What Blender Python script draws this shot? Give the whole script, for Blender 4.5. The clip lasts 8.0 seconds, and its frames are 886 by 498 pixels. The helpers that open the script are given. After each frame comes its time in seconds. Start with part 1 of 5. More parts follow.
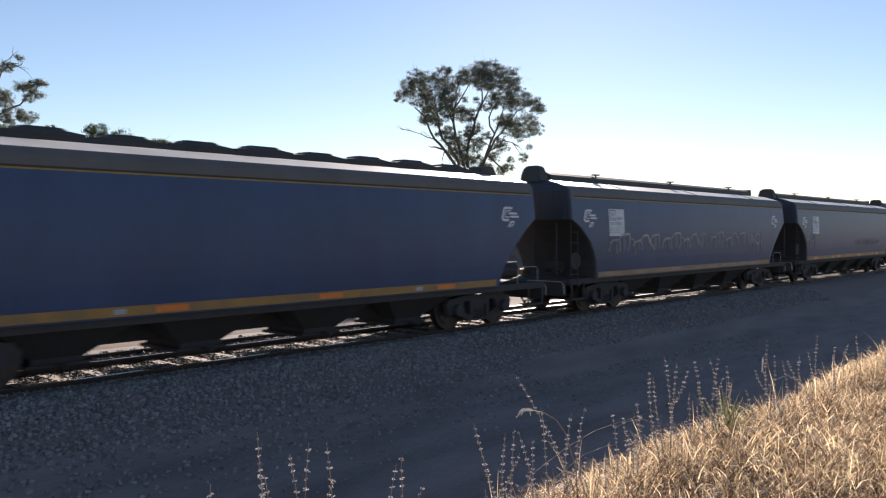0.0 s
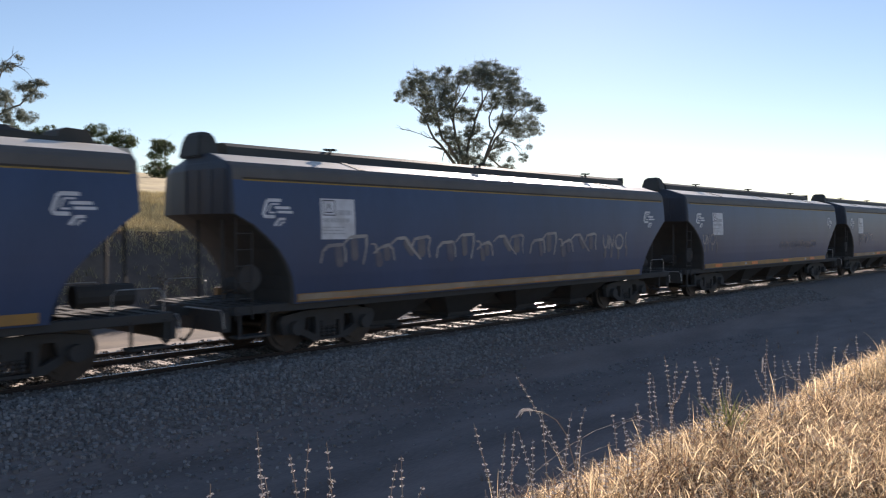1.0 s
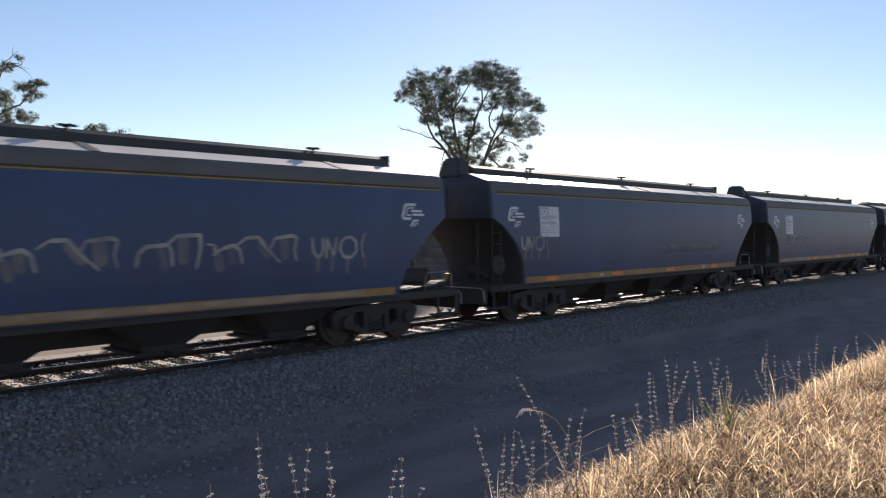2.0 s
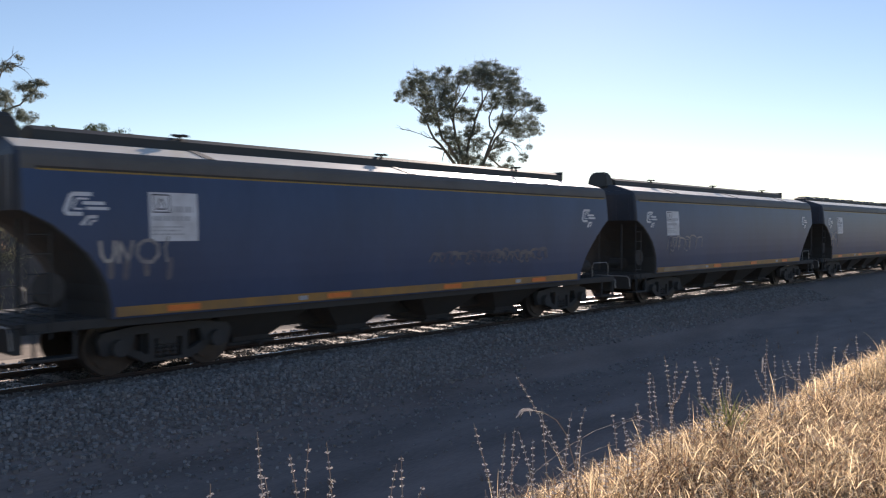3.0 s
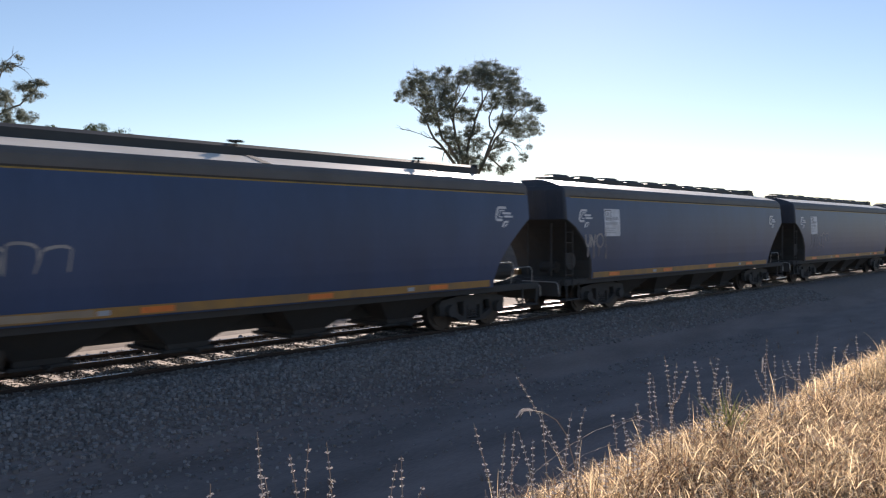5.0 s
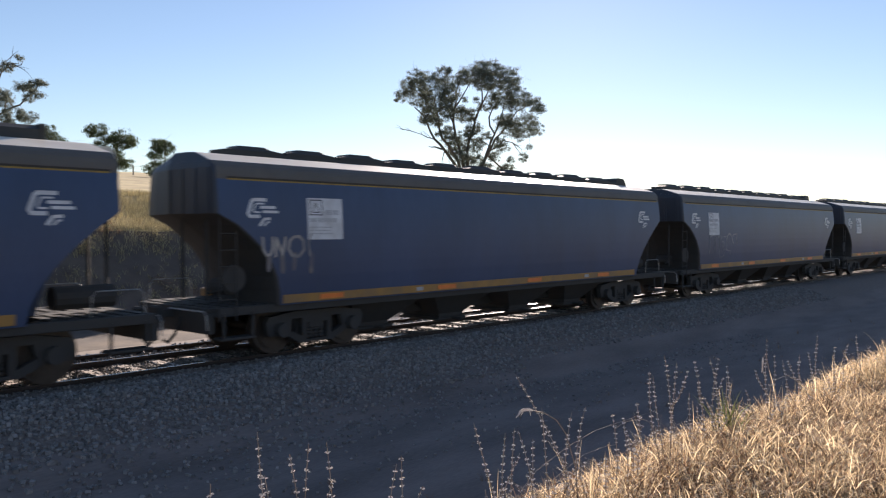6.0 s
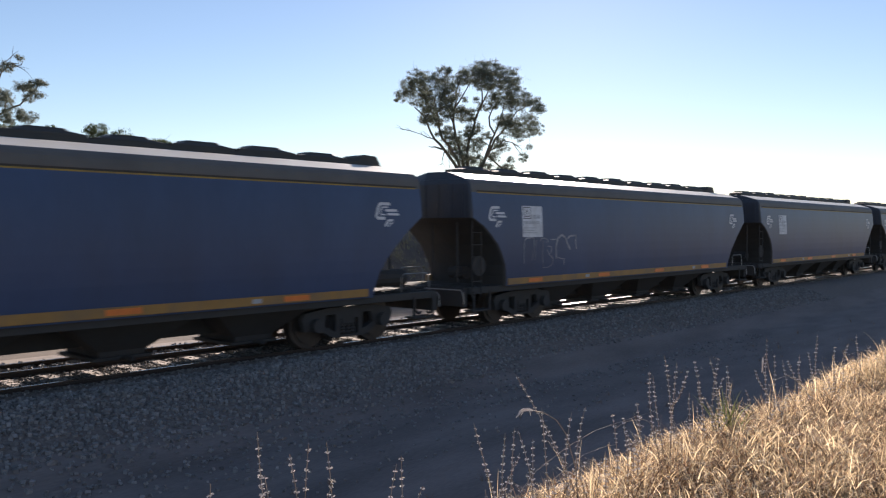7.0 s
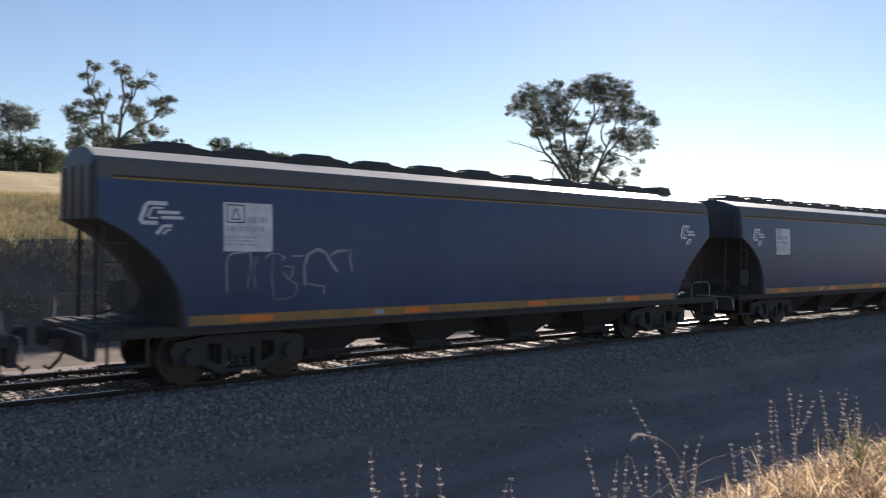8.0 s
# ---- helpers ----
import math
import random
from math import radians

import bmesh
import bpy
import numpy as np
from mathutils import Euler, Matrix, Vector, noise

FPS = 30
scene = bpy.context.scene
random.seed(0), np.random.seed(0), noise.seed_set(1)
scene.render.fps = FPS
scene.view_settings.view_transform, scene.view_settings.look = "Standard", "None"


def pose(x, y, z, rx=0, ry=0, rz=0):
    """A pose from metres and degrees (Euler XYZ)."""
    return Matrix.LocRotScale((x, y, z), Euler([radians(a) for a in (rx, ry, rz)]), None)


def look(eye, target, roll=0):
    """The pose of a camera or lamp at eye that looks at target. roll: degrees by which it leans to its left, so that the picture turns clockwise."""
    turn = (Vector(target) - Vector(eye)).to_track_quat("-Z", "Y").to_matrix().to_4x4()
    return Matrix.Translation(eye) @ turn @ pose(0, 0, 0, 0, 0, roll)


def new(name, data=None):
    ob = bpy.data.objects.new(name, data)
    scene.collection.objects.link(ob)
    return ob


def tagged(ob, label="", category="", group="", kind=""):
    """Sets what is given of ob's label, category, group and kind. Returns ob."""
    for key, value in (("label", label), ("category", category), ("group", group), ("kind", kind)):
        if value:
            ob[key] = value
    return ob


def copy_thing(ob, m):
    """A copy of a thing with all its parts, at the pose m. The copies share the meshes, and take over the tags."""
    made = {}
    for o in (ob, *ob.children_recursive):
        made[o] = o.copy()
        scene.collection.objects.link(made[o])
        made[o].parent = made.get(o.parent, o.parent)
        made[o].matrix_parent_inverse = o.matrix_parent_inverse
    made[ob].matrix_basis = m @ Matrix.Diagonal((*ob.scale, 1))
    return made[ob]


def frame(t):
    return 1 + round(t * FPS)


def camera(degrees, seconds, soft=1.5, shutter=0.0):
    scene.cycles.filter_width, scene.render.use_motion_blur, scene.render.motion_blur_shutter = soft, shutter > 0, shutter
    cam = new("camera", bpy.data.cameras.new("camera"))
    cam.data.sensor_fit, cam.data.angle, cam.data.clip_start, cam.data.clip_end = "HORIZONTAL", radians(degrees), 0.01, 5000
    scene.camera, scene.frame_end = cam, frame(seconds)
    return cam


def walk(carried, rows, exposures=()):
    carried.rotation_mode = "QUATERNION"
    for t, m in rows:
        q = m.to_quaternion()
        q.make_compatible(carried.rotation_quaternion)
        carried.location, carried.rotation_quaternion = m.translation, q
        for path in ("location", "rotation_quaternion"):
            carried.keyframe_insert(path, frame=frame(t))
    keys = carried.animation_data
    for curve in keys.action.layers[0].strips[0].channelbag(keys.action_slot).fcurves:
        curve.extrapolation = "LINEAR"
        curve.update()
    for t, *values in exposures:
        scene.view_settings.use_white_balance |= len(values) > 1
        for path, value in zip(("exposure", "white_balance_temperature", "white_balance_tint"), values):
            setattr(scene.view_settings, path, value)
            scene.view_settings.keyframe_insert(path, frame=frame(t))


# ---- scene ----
TURN = Vector((0.93, 7.54, 1.08))          # the late swing of the camera, degrees about its own axes
STAND = pose(0, -13.68, 2.365, 90 - 1.343, 0, -48.22)


def swung(part_of_turn):
    angle = radians(TURN.length * part_of_turn)
    return Matrix.Translation(Vector((-0.017, 0.019, 0.02)) * part_of_turn) @ STAND @ Matrix.Rotation(angle, 4, TURN.normalized())


cam = camera(56.8, 8.0, soft=1.2, shutter=0.25)
walk(cam, [(0.0, swung(0)), (6.9, swung(0)), (7.0, swung(0.0)), (7.1, swung(0.018)), (7.2, swung(0.055)), (7.3, swung(0.108)),
           (7.4, swung(0.178)), (7.5, swung(0.258)), (7.6, swung(0.352)), (7.7, swung(0.49)), (7.8, swung(0.648)),
           (7.9, swung(0.82)), (8.0, swung(1.0))], [(0.0, 0.96, 6550, 20), (8.0, 0.96, 6550, 20)])

# ---- light ----
SUN_AZ, SUN_EL = 56.3, 18.0                # degrees: clockwise from +y, above the horizon
world = bpy.data.worlds.new("sky")
scene.world = world
world.use_nodes = True
wn = world.node_tree.nodes
sky = wn.new("ShaderNodeTexSky")
sky.sky_type, sky.sun_disc = "NISHITA", False
sky.sun_elevation, sky.sun_rotation = radians(SUN_EL), radians(SUN_AZ)
sky.altitude, sky.air_density, sky.dust_density, sky.ozone_density = 200, 1.0, 0.05, 2.2
wn["Background"].inputs["Strength"].default_value = 0.067
world.node_tree.links.new(sky.outputs[0], wn["Background"].inputs["Color"])
sun_dir = Vector((math.sin(radians(SUN_AZ)) * math.cos(radians(SUN_EL)), math.cos(radians(SUN_AZ)) * math.cos(radians(SUN_EL)),
                  math.sin(radians(SUN_EL))))
sun = new("sun", bpy.data.lights.new("sun", "SUN"))
sun.data.energy, sun.data.angle, sun.data.color = 5.0, radians(0.5), (1.0, 0.9, 0.76)
sun.matrix_world = look(sun_dir * 100, (0, 0, 0))


# ---- materials ----
def material(name, col, col2, scale=8.0, rough=0.6, metal=0.0, bump=0.0, fine=60.0, spread=0.25, island=0.0, obj=0.0, stretch=(1, 1, 1),
             spec=0.5, translucent=0.0, dirt=None, dirt_scale=0.7, dirt_amount=0.5):
    """Two colours mixed by noise at two scales, with variation piece by piece, dirt in patches, and a fine relief."""
    m = bpy.data.materials.new(name)
    m.use_nodes = True
    n, link = m.node_tree.nodes, m.node_tree.links
    bsdf = n["Principled BSDF"]
    tc, mp = n.new("ShaderNodeTexCoord"), n.new("ShaderNodeMapping")
    mp.inputs["Scale"].default_value = stretch
    link.new(tc.outputs["Object"], mp.inputs["Vector"])
    a, b = n.new("ShaderNodeTexNoise"), n.new("ShaderNodeTexNoise")
    for tex, s, det in ((a, scale, 5), (b, fine, 4)):
        tex.inputs["Scale"].default_value, tex.inputs["Detail"].default_value = s, det
        link.new(mp.outputs[0], tex.inputs["Vector"])
    add = n.new("ShaderNodeMath")
    add.operation = "MULTIPLY_ADD"
    link.new(b.outputs["Fac"], add.inputs[0])
    add.inputs[1].default_value = 0.5
    link.new(a.outputs["Fac"], add.inputs[2])
    ramp = n.new("ShaderNodeMapRange")
    ramp.inputs["From Min"].default_value, ramp.inputs["From Max"].default_value = 0.75 - spread, 0.75 + spread
    link.new(add.outputs[0], ramp.inputs["Value"])
    mix = n.new("ShaderNodeMix")
    mix.data_type = "RGBA"
    mix.inputs["A"].default_value, mix.inputs["B"].default_value = (*col, 1), (*col2, 1)
    link.new(ramp.outputs[0], mix.inputs["Factor"])
    out = mix.outputs["Result"]
    if dirt:
        d = n.new("ShaderNodeTexNoise")
        d.inputs["Scale"].default_value, d.inputs["Detail"].default_value = dirt_scale, 7
        link.new(mp.outputs[0], d.inputs["Vector"])
        dr = n.new("ShaderNodeMapRange")
        dr.inputs["From Min"].default_value, dr.inputs["From Max"].default_value, dr.inputs["To Max"].default_value = 0.45, 0.75, dirt_amount
        link.new(d.outputs["Fac"], dr.inputs["Value"])
        dm = n.new("ShaderNodeMix")
        dm.data_type = "RGBA"
        dm.inputs["B"].default_value = (*dirt, 1)
        link.new(dr.outputs[0], dm.inputs["Factor"])
        link.new(out, dm.inputs["A"])
        out = dm.outputs["Result"]
    if island or obj:
        hsv = n.new("ShaderNodeHueSaturation")
        if island:
            src = n.new("ShaderNodeNewGeometry").outputs["Random Per Island"]
        else:
            src = n.new("ShaderNodeObjectInfo").outputs["Random"]
        rng = n.new("ShaderNodeMapRange")
        rng.inputs["To Min"].default_value, rng.inputs["To Max"].default_value = 1 - (island or obj), 1 + (island or obj)
        link.new(src, rng.inputs["Value"])
        link.new(rng.outputs[0], hsv.inputs["Value"])
        link.new(out, hsv.inputs["Color"])
        out = hsv.outputs["Color"]
    link.new(out, bsdf.inputs["Base Color"])
    bsdf.inputs["Roughness"].default_value, bsdf.inputs["Metallic"].default_value = rough, metal
    bsdf.inputs["Specular IOR Level"].default_value = spec
    if bump:
        bp = n.new("ShaderNodeBump")
        bp.inputs["Strength"].default_value, bp.inputs["Distance"].default_value = bump, 0.02
        link.new(add.outputs[0], bp.inputs["Height"])
        link.new(bp.outputs[0], bsdf.inputs["Normal"])
    if translucent:
        tr, ms = n.new("ShaderNodeBsdfTranslucent"), n.new("ShaderNodeMixShader")
        link.new(out, tr.inputs["Color"])
        ms.inputs[0].default_value = translucent
        link.new(bsdf.outputs[0], ms.inputs[1])
        link.new(tr.outputs[0], ms.inputs[2])
        link.new(ms.outputs[0], n["Material Output"].inputs["Surface"])
    return m


BLUE = material("blue_paint", (0.028, 0.060, 0.138), (0.038, 0.074, 0.162), 1.2, 0.42, bump=0.03, fine=9, dirt=(0.028, 0.040, 0.072),
                stretch=(1, 1, 0.35), dirt_amount=0.45)
ROOF = material("roof_paint", (0.74, 0.68, 0.56), (0.62, 0.56, 0.45), 1.5, 0.4, bump=0.02, fine=14, dirt=(0.46, 0.40, 0.33), dirt_amount=0.35)
# cove: the roof paint again, with its shade put into a darker grey
COVE = material("shaded_roof_paint", (0.135, 0.125, 0.112), (0.105, 0.097, 0.087), 2, 0.6, bump=0.03, dirt=(0.06, 0.055, 0.05))
YELLOW = material("yellow_line_paint", (0.38, 0.25, 0.04), (0.30, 0.19, 0.04), 4, 0.5, dirt=(0.12, 0.09, 0.05), dirt_scale=2)
SILL = material("ochre_sill_paint", (0.42, 0.21, 0.045), (0.30, 0.16, 0.045), 3, 0.5, bump=0.03, dirt=(0.14, 0.11, 0.08), dirt_scale=1.6, dirt_amount=0.75)
ORANGE = material("orange_reflector", (0.85, 0.22, 0.03), (0.7, 0.17, 0.03), 9, 0.4)
WHITE = material("white_decal", (0.75, 0.76, 0.78), (0.62, 0.63, 0.66), 3, 0.5, dirt=(0.4, 0.38, 0.36), dirt_scale=3)
SPRAY = material("pale_spray_paint", (0.36, 0.37, 0.39), (0.22, 0.23, 0.27), 4, 0.6, dirt=(0.07, 0.08, 0.13), dirt_scale=2.0, dirt_amount=0.85)
SPRAY_TAN = material("tan_spray_paint", (0.46, 0.42, 0.38), (0.31, 0.285, 0.27), 3, 0.6, dirt=(0.07, 0.075, 0.12), dirt_scale=1.8, dirt_amount=0.6)
INK = material("dark_marking_ink", (0.03, 0.03, 0.05), (0.05, 0.05, 0.07), 8, 0.6)
STEEL = material("dark_underframe_steel", (0.042, 0.042, 0.042), (0.056, 0.052, 0.048), 5, 0.8, bump=0.06, dirt=(0.045, 0.036, 0.028), dirt_scale=1.5)
HATCH = material("hatch_steel", (0.036, 0.037, 0.034), (0.052, 0.052, 0.048), 3, 0.65, bump=0.05, dirt=(0.05, 0.045, 0.04), dirt_scale=1.5)
END = material("dark_end_face", (0.034, 0.043, 0.062), (0.026, 0.033, 0.046), 3, 0.5, bump=0.05, dirt=(0.08, 0.065, 0.05), dirt_scale=1.3)
WHEEL = material("wheel_steel", (0.06, 0.052, 0.046), (0.09, 0.075, 0.06), 7, 0.5, metal=0.6, bump=0.05)
RAIL = material("rail_steel", (0.05, 0.038, 0.032), (0.075, 0.052, 0.042), 12, 0.55, metal=0.5, bump=0.05, stretch=(0.2, 1, 1))
RAILTOP = material("polished_rail_head", (0.5, 0.49, 0.47), (0.42, 0.41, 0.4), 8, 0.25, metal=1.0, stretch=(0.1, 1, 1))
TIMBER = material("weathered_sleeper", (0.55, 0.475, 0.42), (0.42, 0.355, 0.31), 4, 0.85, bump=0.3, fine=40, obj=0.25, stretch=(8, 0.6, 8))
STONE = material("ballast_stone", (0.30, 0.284, 0.264), (0.175, 0.167, 0.155), 12, 0.85, bump=0.15, island=0.3)
# darker than STONE, for the ballast between the rails
DARK_STONE = material("dark_ballast_stone", (0.23, 0.205, 0.18), (0.11, 0.10, 0.09), 12, 0.8, bump=0.15, island=0.5)
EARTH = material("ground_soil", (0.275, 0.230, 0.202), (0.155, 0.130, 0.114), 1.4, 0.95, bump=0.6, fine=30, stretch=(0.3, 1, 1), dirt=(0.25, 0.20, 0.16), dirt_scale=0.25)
STRAW = material("dry_grass_blades", (0.85, 0.70, 0.465), (0.58, 0.42, 0.25), 3, 0.6, island=0.7, translucent=0.55, spec=0.4)
RUST = material("rusty_grass_blades", (0.33, 0.215, 0.135), (0.17, 0.11, 0.07), 3, 0.7, island=0.5, translucent=0.4, spec=0.3)
OLIVE = material("olive_dry_grass", (0.52, 0.44, 0.25), (0.38, 0.315, 0.17), 2, 0.8, island=0.5, translucent=0.3, spec=0.2)
FIELD = material("dry_paddock_grass", (0.53, 0.42, 0.19), (0.35, 0.27, 0.115), 0.5, 0.95, bump=0.8, fine=7, spread=0.18, stretch=(0.5, 1.4, 1), dirt=(0.27, 0.22, 0.11), dirt_scale=0.12, dirt_amount=0.7)
STALK = material("dead_weed_stalk", (0.42, 0.35, 0.29), (0.30, 0.24, 0.19), 20, 0.6, translucent=0.35)
WHORL = material("dead_weed_whorl", (0.84, 0.81, 0.79), (0.60, 0.56, 0.53), 40, 0.8, island=0.3, translucent=0.6)
DRYLEAF = material("dry_leaf", (0.74, 0.61, 0.43), (0.5, 0.37, 0.24), 30, 0.7, island=0.5, translucent=0.4)
GREENWEED = material("green_weed_leaf", (0.12, 0.15, 0.05), (0.2, 0.2, 0.08), 20, 0.7, island=0.3, translucent=0.35)
BARK = material("gum_bark", (0.10, 0.085, 0.07), (0.16, 0.138, 0.115), 2, 0.85, bump=0.3, stretch=(1, 1, 0.3))
LEAF = material("gum_leaf", (0.14, 0.165, 0.135), (0.19, 0.21, 0.18), 1.0, 0.6, island=0.4, translucent=0.45, spec=0.2)
LEAF2 = material("green_leaf", (0.07, 0.095, 0.045), (0.105, 0.13, 0.065), 1.0, 0.65, island=0.4, translucent=0.3, spec=0.2)
GALV = material("worn_galvanised_steel", (0.50, 0.50, 0.49), (0.36, 0.35, 0.33), 14, 0.45, metal=0.6, bump=0.04, dirt=(0.2, 0.16, 0.12), dirt_scale=4)
WIRE = material("fence_post_wood", (0.3, 0.27, 0.22), (0.2, 0.18, 0.15), 5, 0.9, obj=0.3)
SHEDW = material("pale_shed_wall", (0.7, 0.7, 0.68), (0.6, 0.6, 0.58), 2, 0.6)


# ---- mesh helpers ----
def part(name, bm, mat, parent=None, label="", smooth=False):
    me = bpy.data.meshes.new(name)
    bmesh.ops.recalc_face_normals(bm, faces=bm.faces)
    bm.to_mesh(me)
    bm.free()
    if smooth:
        me.shade_smooth()
    me.materials.append(mat)
    ob = new(name, me)
    if parent:
        ob.parent = parent
    if label:
        tagged(ob, label)
    return ob


def from_arrays(name, verts, faces, mat, parent=None):
    me = bpy.data.meshes.new(name)
    me.from_pydata(verts, [], faces)
    me.materials.append(mat)
    ob = new(name, me)
    if parent:
        ob.parent = parent
    return ob


def box(bm, x0, x1, y0, y1, z0, z1, bevel=0.0):
    made = bmesh.ops.create_cube(bm, size=1, matrix=Matrix.Translation(((x0 + x1) / 2, (y0 + y1) / 2, (z0 + z1) / 2))
                                 @ Matrix.Diagonal((x1 - x0, y1 - y0, z1 - z0, 1)))
    if bevel:
        edges = list({e for v in made["verts"] for e in v.link_edges})
        bmesh.ops.bevel(bm, geom=edges, offset=bevel, segments=1, affect="EDGES")
    return bm


def one_box(*args, **kw):
    return box(bmesh.new(), *args, **kw)


def tube(bm, pts, radii, sides=6):
    """A tapered tube along points, closed at both ends."""
    rings = []
    pts = [Vector(p) for p in pts]
    for i, p in enumerate(pts):
        way = (pts[min(i + 1, len(pts) - 1)] - pts[max(i - 1, 0)]).normalized()
        u = way.orthogonal().normalized()
        if abs(way.z) < 0.9:
            u = way.cross(Vector((0, 0, 1))).normalized()
        v = way.cross(u)
        r = radii[i] if isinstance(radii, (list, tuple)) else radii
        rings.append([bm.verts.new(p + r * (math.cos(2 * math.pi * k / sides) * u + math.sin(2 * math.pi * k / sides) * v)) for k in range(sides)])
    for a, b in zip(rings, rings[1:]):
        for k in range(sides):
            bm.faces.new((a[k], a[(k + 1) % sides], b[(k + 1) % sides], b[k]))
    bm.faces.new(rings[0])
    bm.faces.new(rings[-1][::-1])
    return bm


def prism(bm, outline, axis, a, b):
    """An outline of pairs pushed along an axis from a to b. Pairs are (x, z) for axis y, (y, z) for axis x, (x, y) for axis z."""
    def put(p, d):
        return {"x": (d, p[0], p[1]), "y": (p[0], d, p[1]), "z": (p[0], p[1], d)}[axis]
    lo = [bm.verts.new(put(p, a)) for p in outline]
    hi = [bm.verts.new(put(p, b)) for p in outline]
    for i in range(len(outline)):
        j = (i + 1) % len(outline)
        bm.faces.new((lo[i], lo[j], hi[j], hi[i]))
    bm.faces.new(lo[::-1])
    bm.faces.new(hi)
    return bm


def holed_plate(outer, holes, y0, y1):
    """A plate in the x-z plane with openings through it."""
    bm, edges = bmesh.new(), []
    for loop in (outer, *holes):
        vs = [bm.verts.new((a, y0, b)) for a, b in loop]
        edges += [bm.edges.new((vs[i], vs[(i + 1) % len(vs)])) for i in range(len(vs))]
    bmesh.ops.triangle_fill(bm, use_beauty=True, edges=edges)
    made = bmesh.ops.extrude_face_region(bm, geom=bm.faces[:], use_keep_orig=True)
    bmesh.ops.translate(bm, verts=[v for v in made["geom"] if isinstance(v, bmesh.types.BMVert)], vec=(0, y1 - y0, 0))
    return bm


def disc(bm, x, y0, y1, z, r, sides=20):
    """A round plate whose axis lies along y."""
    return prism(bm, [(x + r * math.cos(2 * math.pi * k / sides), z + r * math.sin(2 * math.pi * k / sides)) for k in range(sides)], "y", y0, y1)


def loft(bm, levels, corner=0.06, recess=None):
    """Stacked rounded rectangles: (z, half length, half width, and the half length towards +x where it differs). recess: by end, +1 or -1, how far one corner is cut back and from which y."""
    rings = []
    for z, e, w, *other in levels:
        c = min(corner, e * 0.5, w * 0.5)
        reach = {-1: e, 1: other[0] if other else e}
        longer = 0.12 if recess and z > 2.6 else 0.0
        ring = []
        for sx, sy in ((1, 1), (-1, 1), (-1, -1), (1, -1)):
            steps = ((0, c), (0.29 * c, 0.29 * c), (c, 0))
            if recess and sx * sy < 0:
                dx, dy = recess[sx]
                dy = max(0.02, w - dy)
                steps = ((0, dy), (dx, dy), (dx, 0)) if sx > 0 else ((0, dy), (dx * 0.5, dy * 0.4), (dx, 0))
            for dx, dy in (steps if sx * sy > 0 else steps[::-1]):
                ring.append(bm.verts.new((sx * (reach[sx] + longer * (sx < 0) - dx), sy * (w - dy), z)))
        rings.append(ring)
    for a, b in zip(rings, rings[1:]):
        for k in range(len(a)):
            bm.faces.new((a[k], a[(k + 1) % len(a)], b[(k + 1) % len(a)], b[k]))
    bm.faces.new(rings[0][::-1])
    bm.faces.new(rings[-1])
    return bm


def ribbon(bm, pts, width, y, tip=0.5):
    """A flat stroke of paint along points (x, z) on a side wall that faces -y."""
    pts = [Vector((p[0], 0, p[1])) for p in pts]
    fine = []
    for p, q in zip(pts, pts[1:]):
        n = max(1, math.ceil((q - p).length / 0.07))
        fine += [p.lerp(q, k / n) for k in range(n)]
    pts = fine + [pts[-1]]
    left, right = [], []
    for i, p in enumerate(pts):
        way = (pts[min(i + 1, len(pts) - 1)] - pts[max(i - 1, 0)]).normalized()
        side = Vector((-way.z, 0, way.x))
        w = width * (tip if i in (0, len(pts) - 1) else 1) / 2
        for row, q in ((left, p + side * w), (right, p - side * w)):
            row.append((bm.verts.new((q.x, -side_y(q.z) - y, q.z)), bm.verts.new((q.x, -side_y(q.z) - y + 0.004, q.z))))
    for i in range(len(pts) - 1):
        a, b, c, d = left[i], left[i + 1], right[i + 1], right[i]
        bm.faces.new((a[0], b[0], c[0], d[0]))
        bm.faces.new((a[1], d[1], c[1], b[1]))
        bm.faces.new((a[0], a[1], b[1], b[0]))
        bm.faces.new((d[0], c[0], c[1], d[1]))
    return bm


# ---- the ground: one sheet, with the near bank, the track bed, the cutting and the rising paddock ----
PROFILE = [(-3000, 6.0), (-60, 2.0), (-20, 0.95), (-13.0, 0.80), (-11.35, 0.79), (-10.8, 0.58), (-9.2, -0.62), (-8.2, -0.8), (-5.2, -0.74),
           (-4.1, -0.72), (-2.35, -0.20), (-1.9, -0.105), (-0.92, -0.085), (-0.6, -0.120), (0.6, -0.120), (0.92, -0.085), (1.9, -0.105), (2.35, -0.2), (3.3, -0.6), (9.4, -0.45), (10.3, 0.1), (12.8, 2.3), (13.6, 2.55),
           (18.0, 3.75), (19.5, 3.85), (40, 6.0), (100, 10.9), (140, 12.2), (400, 14.0), (3000, 16.0)]


def ground_z(x, y):
    for (ya, za), (yb, zb) in zip(PROFILE, PROFILE[1:]):
        if y <= yb:
            f = max(0.0, (y - ya) / (yb - ya))
            z = za + (zb - za) * f
            break
    else:
        z = PROFILE[-1][1]
    if abs(y) > 5:
        far = min(1.0, (abs(y) - 5) / 4)
        z += far * (0.10 * noise.noise((x * 0.5, y * 0.5, 0)) + 0.05 * noise.noise((x * 1.7, y * 1.7, 3)))
    if y > 20:
        z += min(1, (y - 20) / 60) * 0.8 * noise.noise((x * 0.012, y * 0.02, 7))
    return z


def stations(spans):
    out = []
    for a, b, step in spans:
        n = max(1, round((b - a) / step))
        out += [a + (b - a) * i / n for i in range(n)]
    return out + [spans[-1][1]]


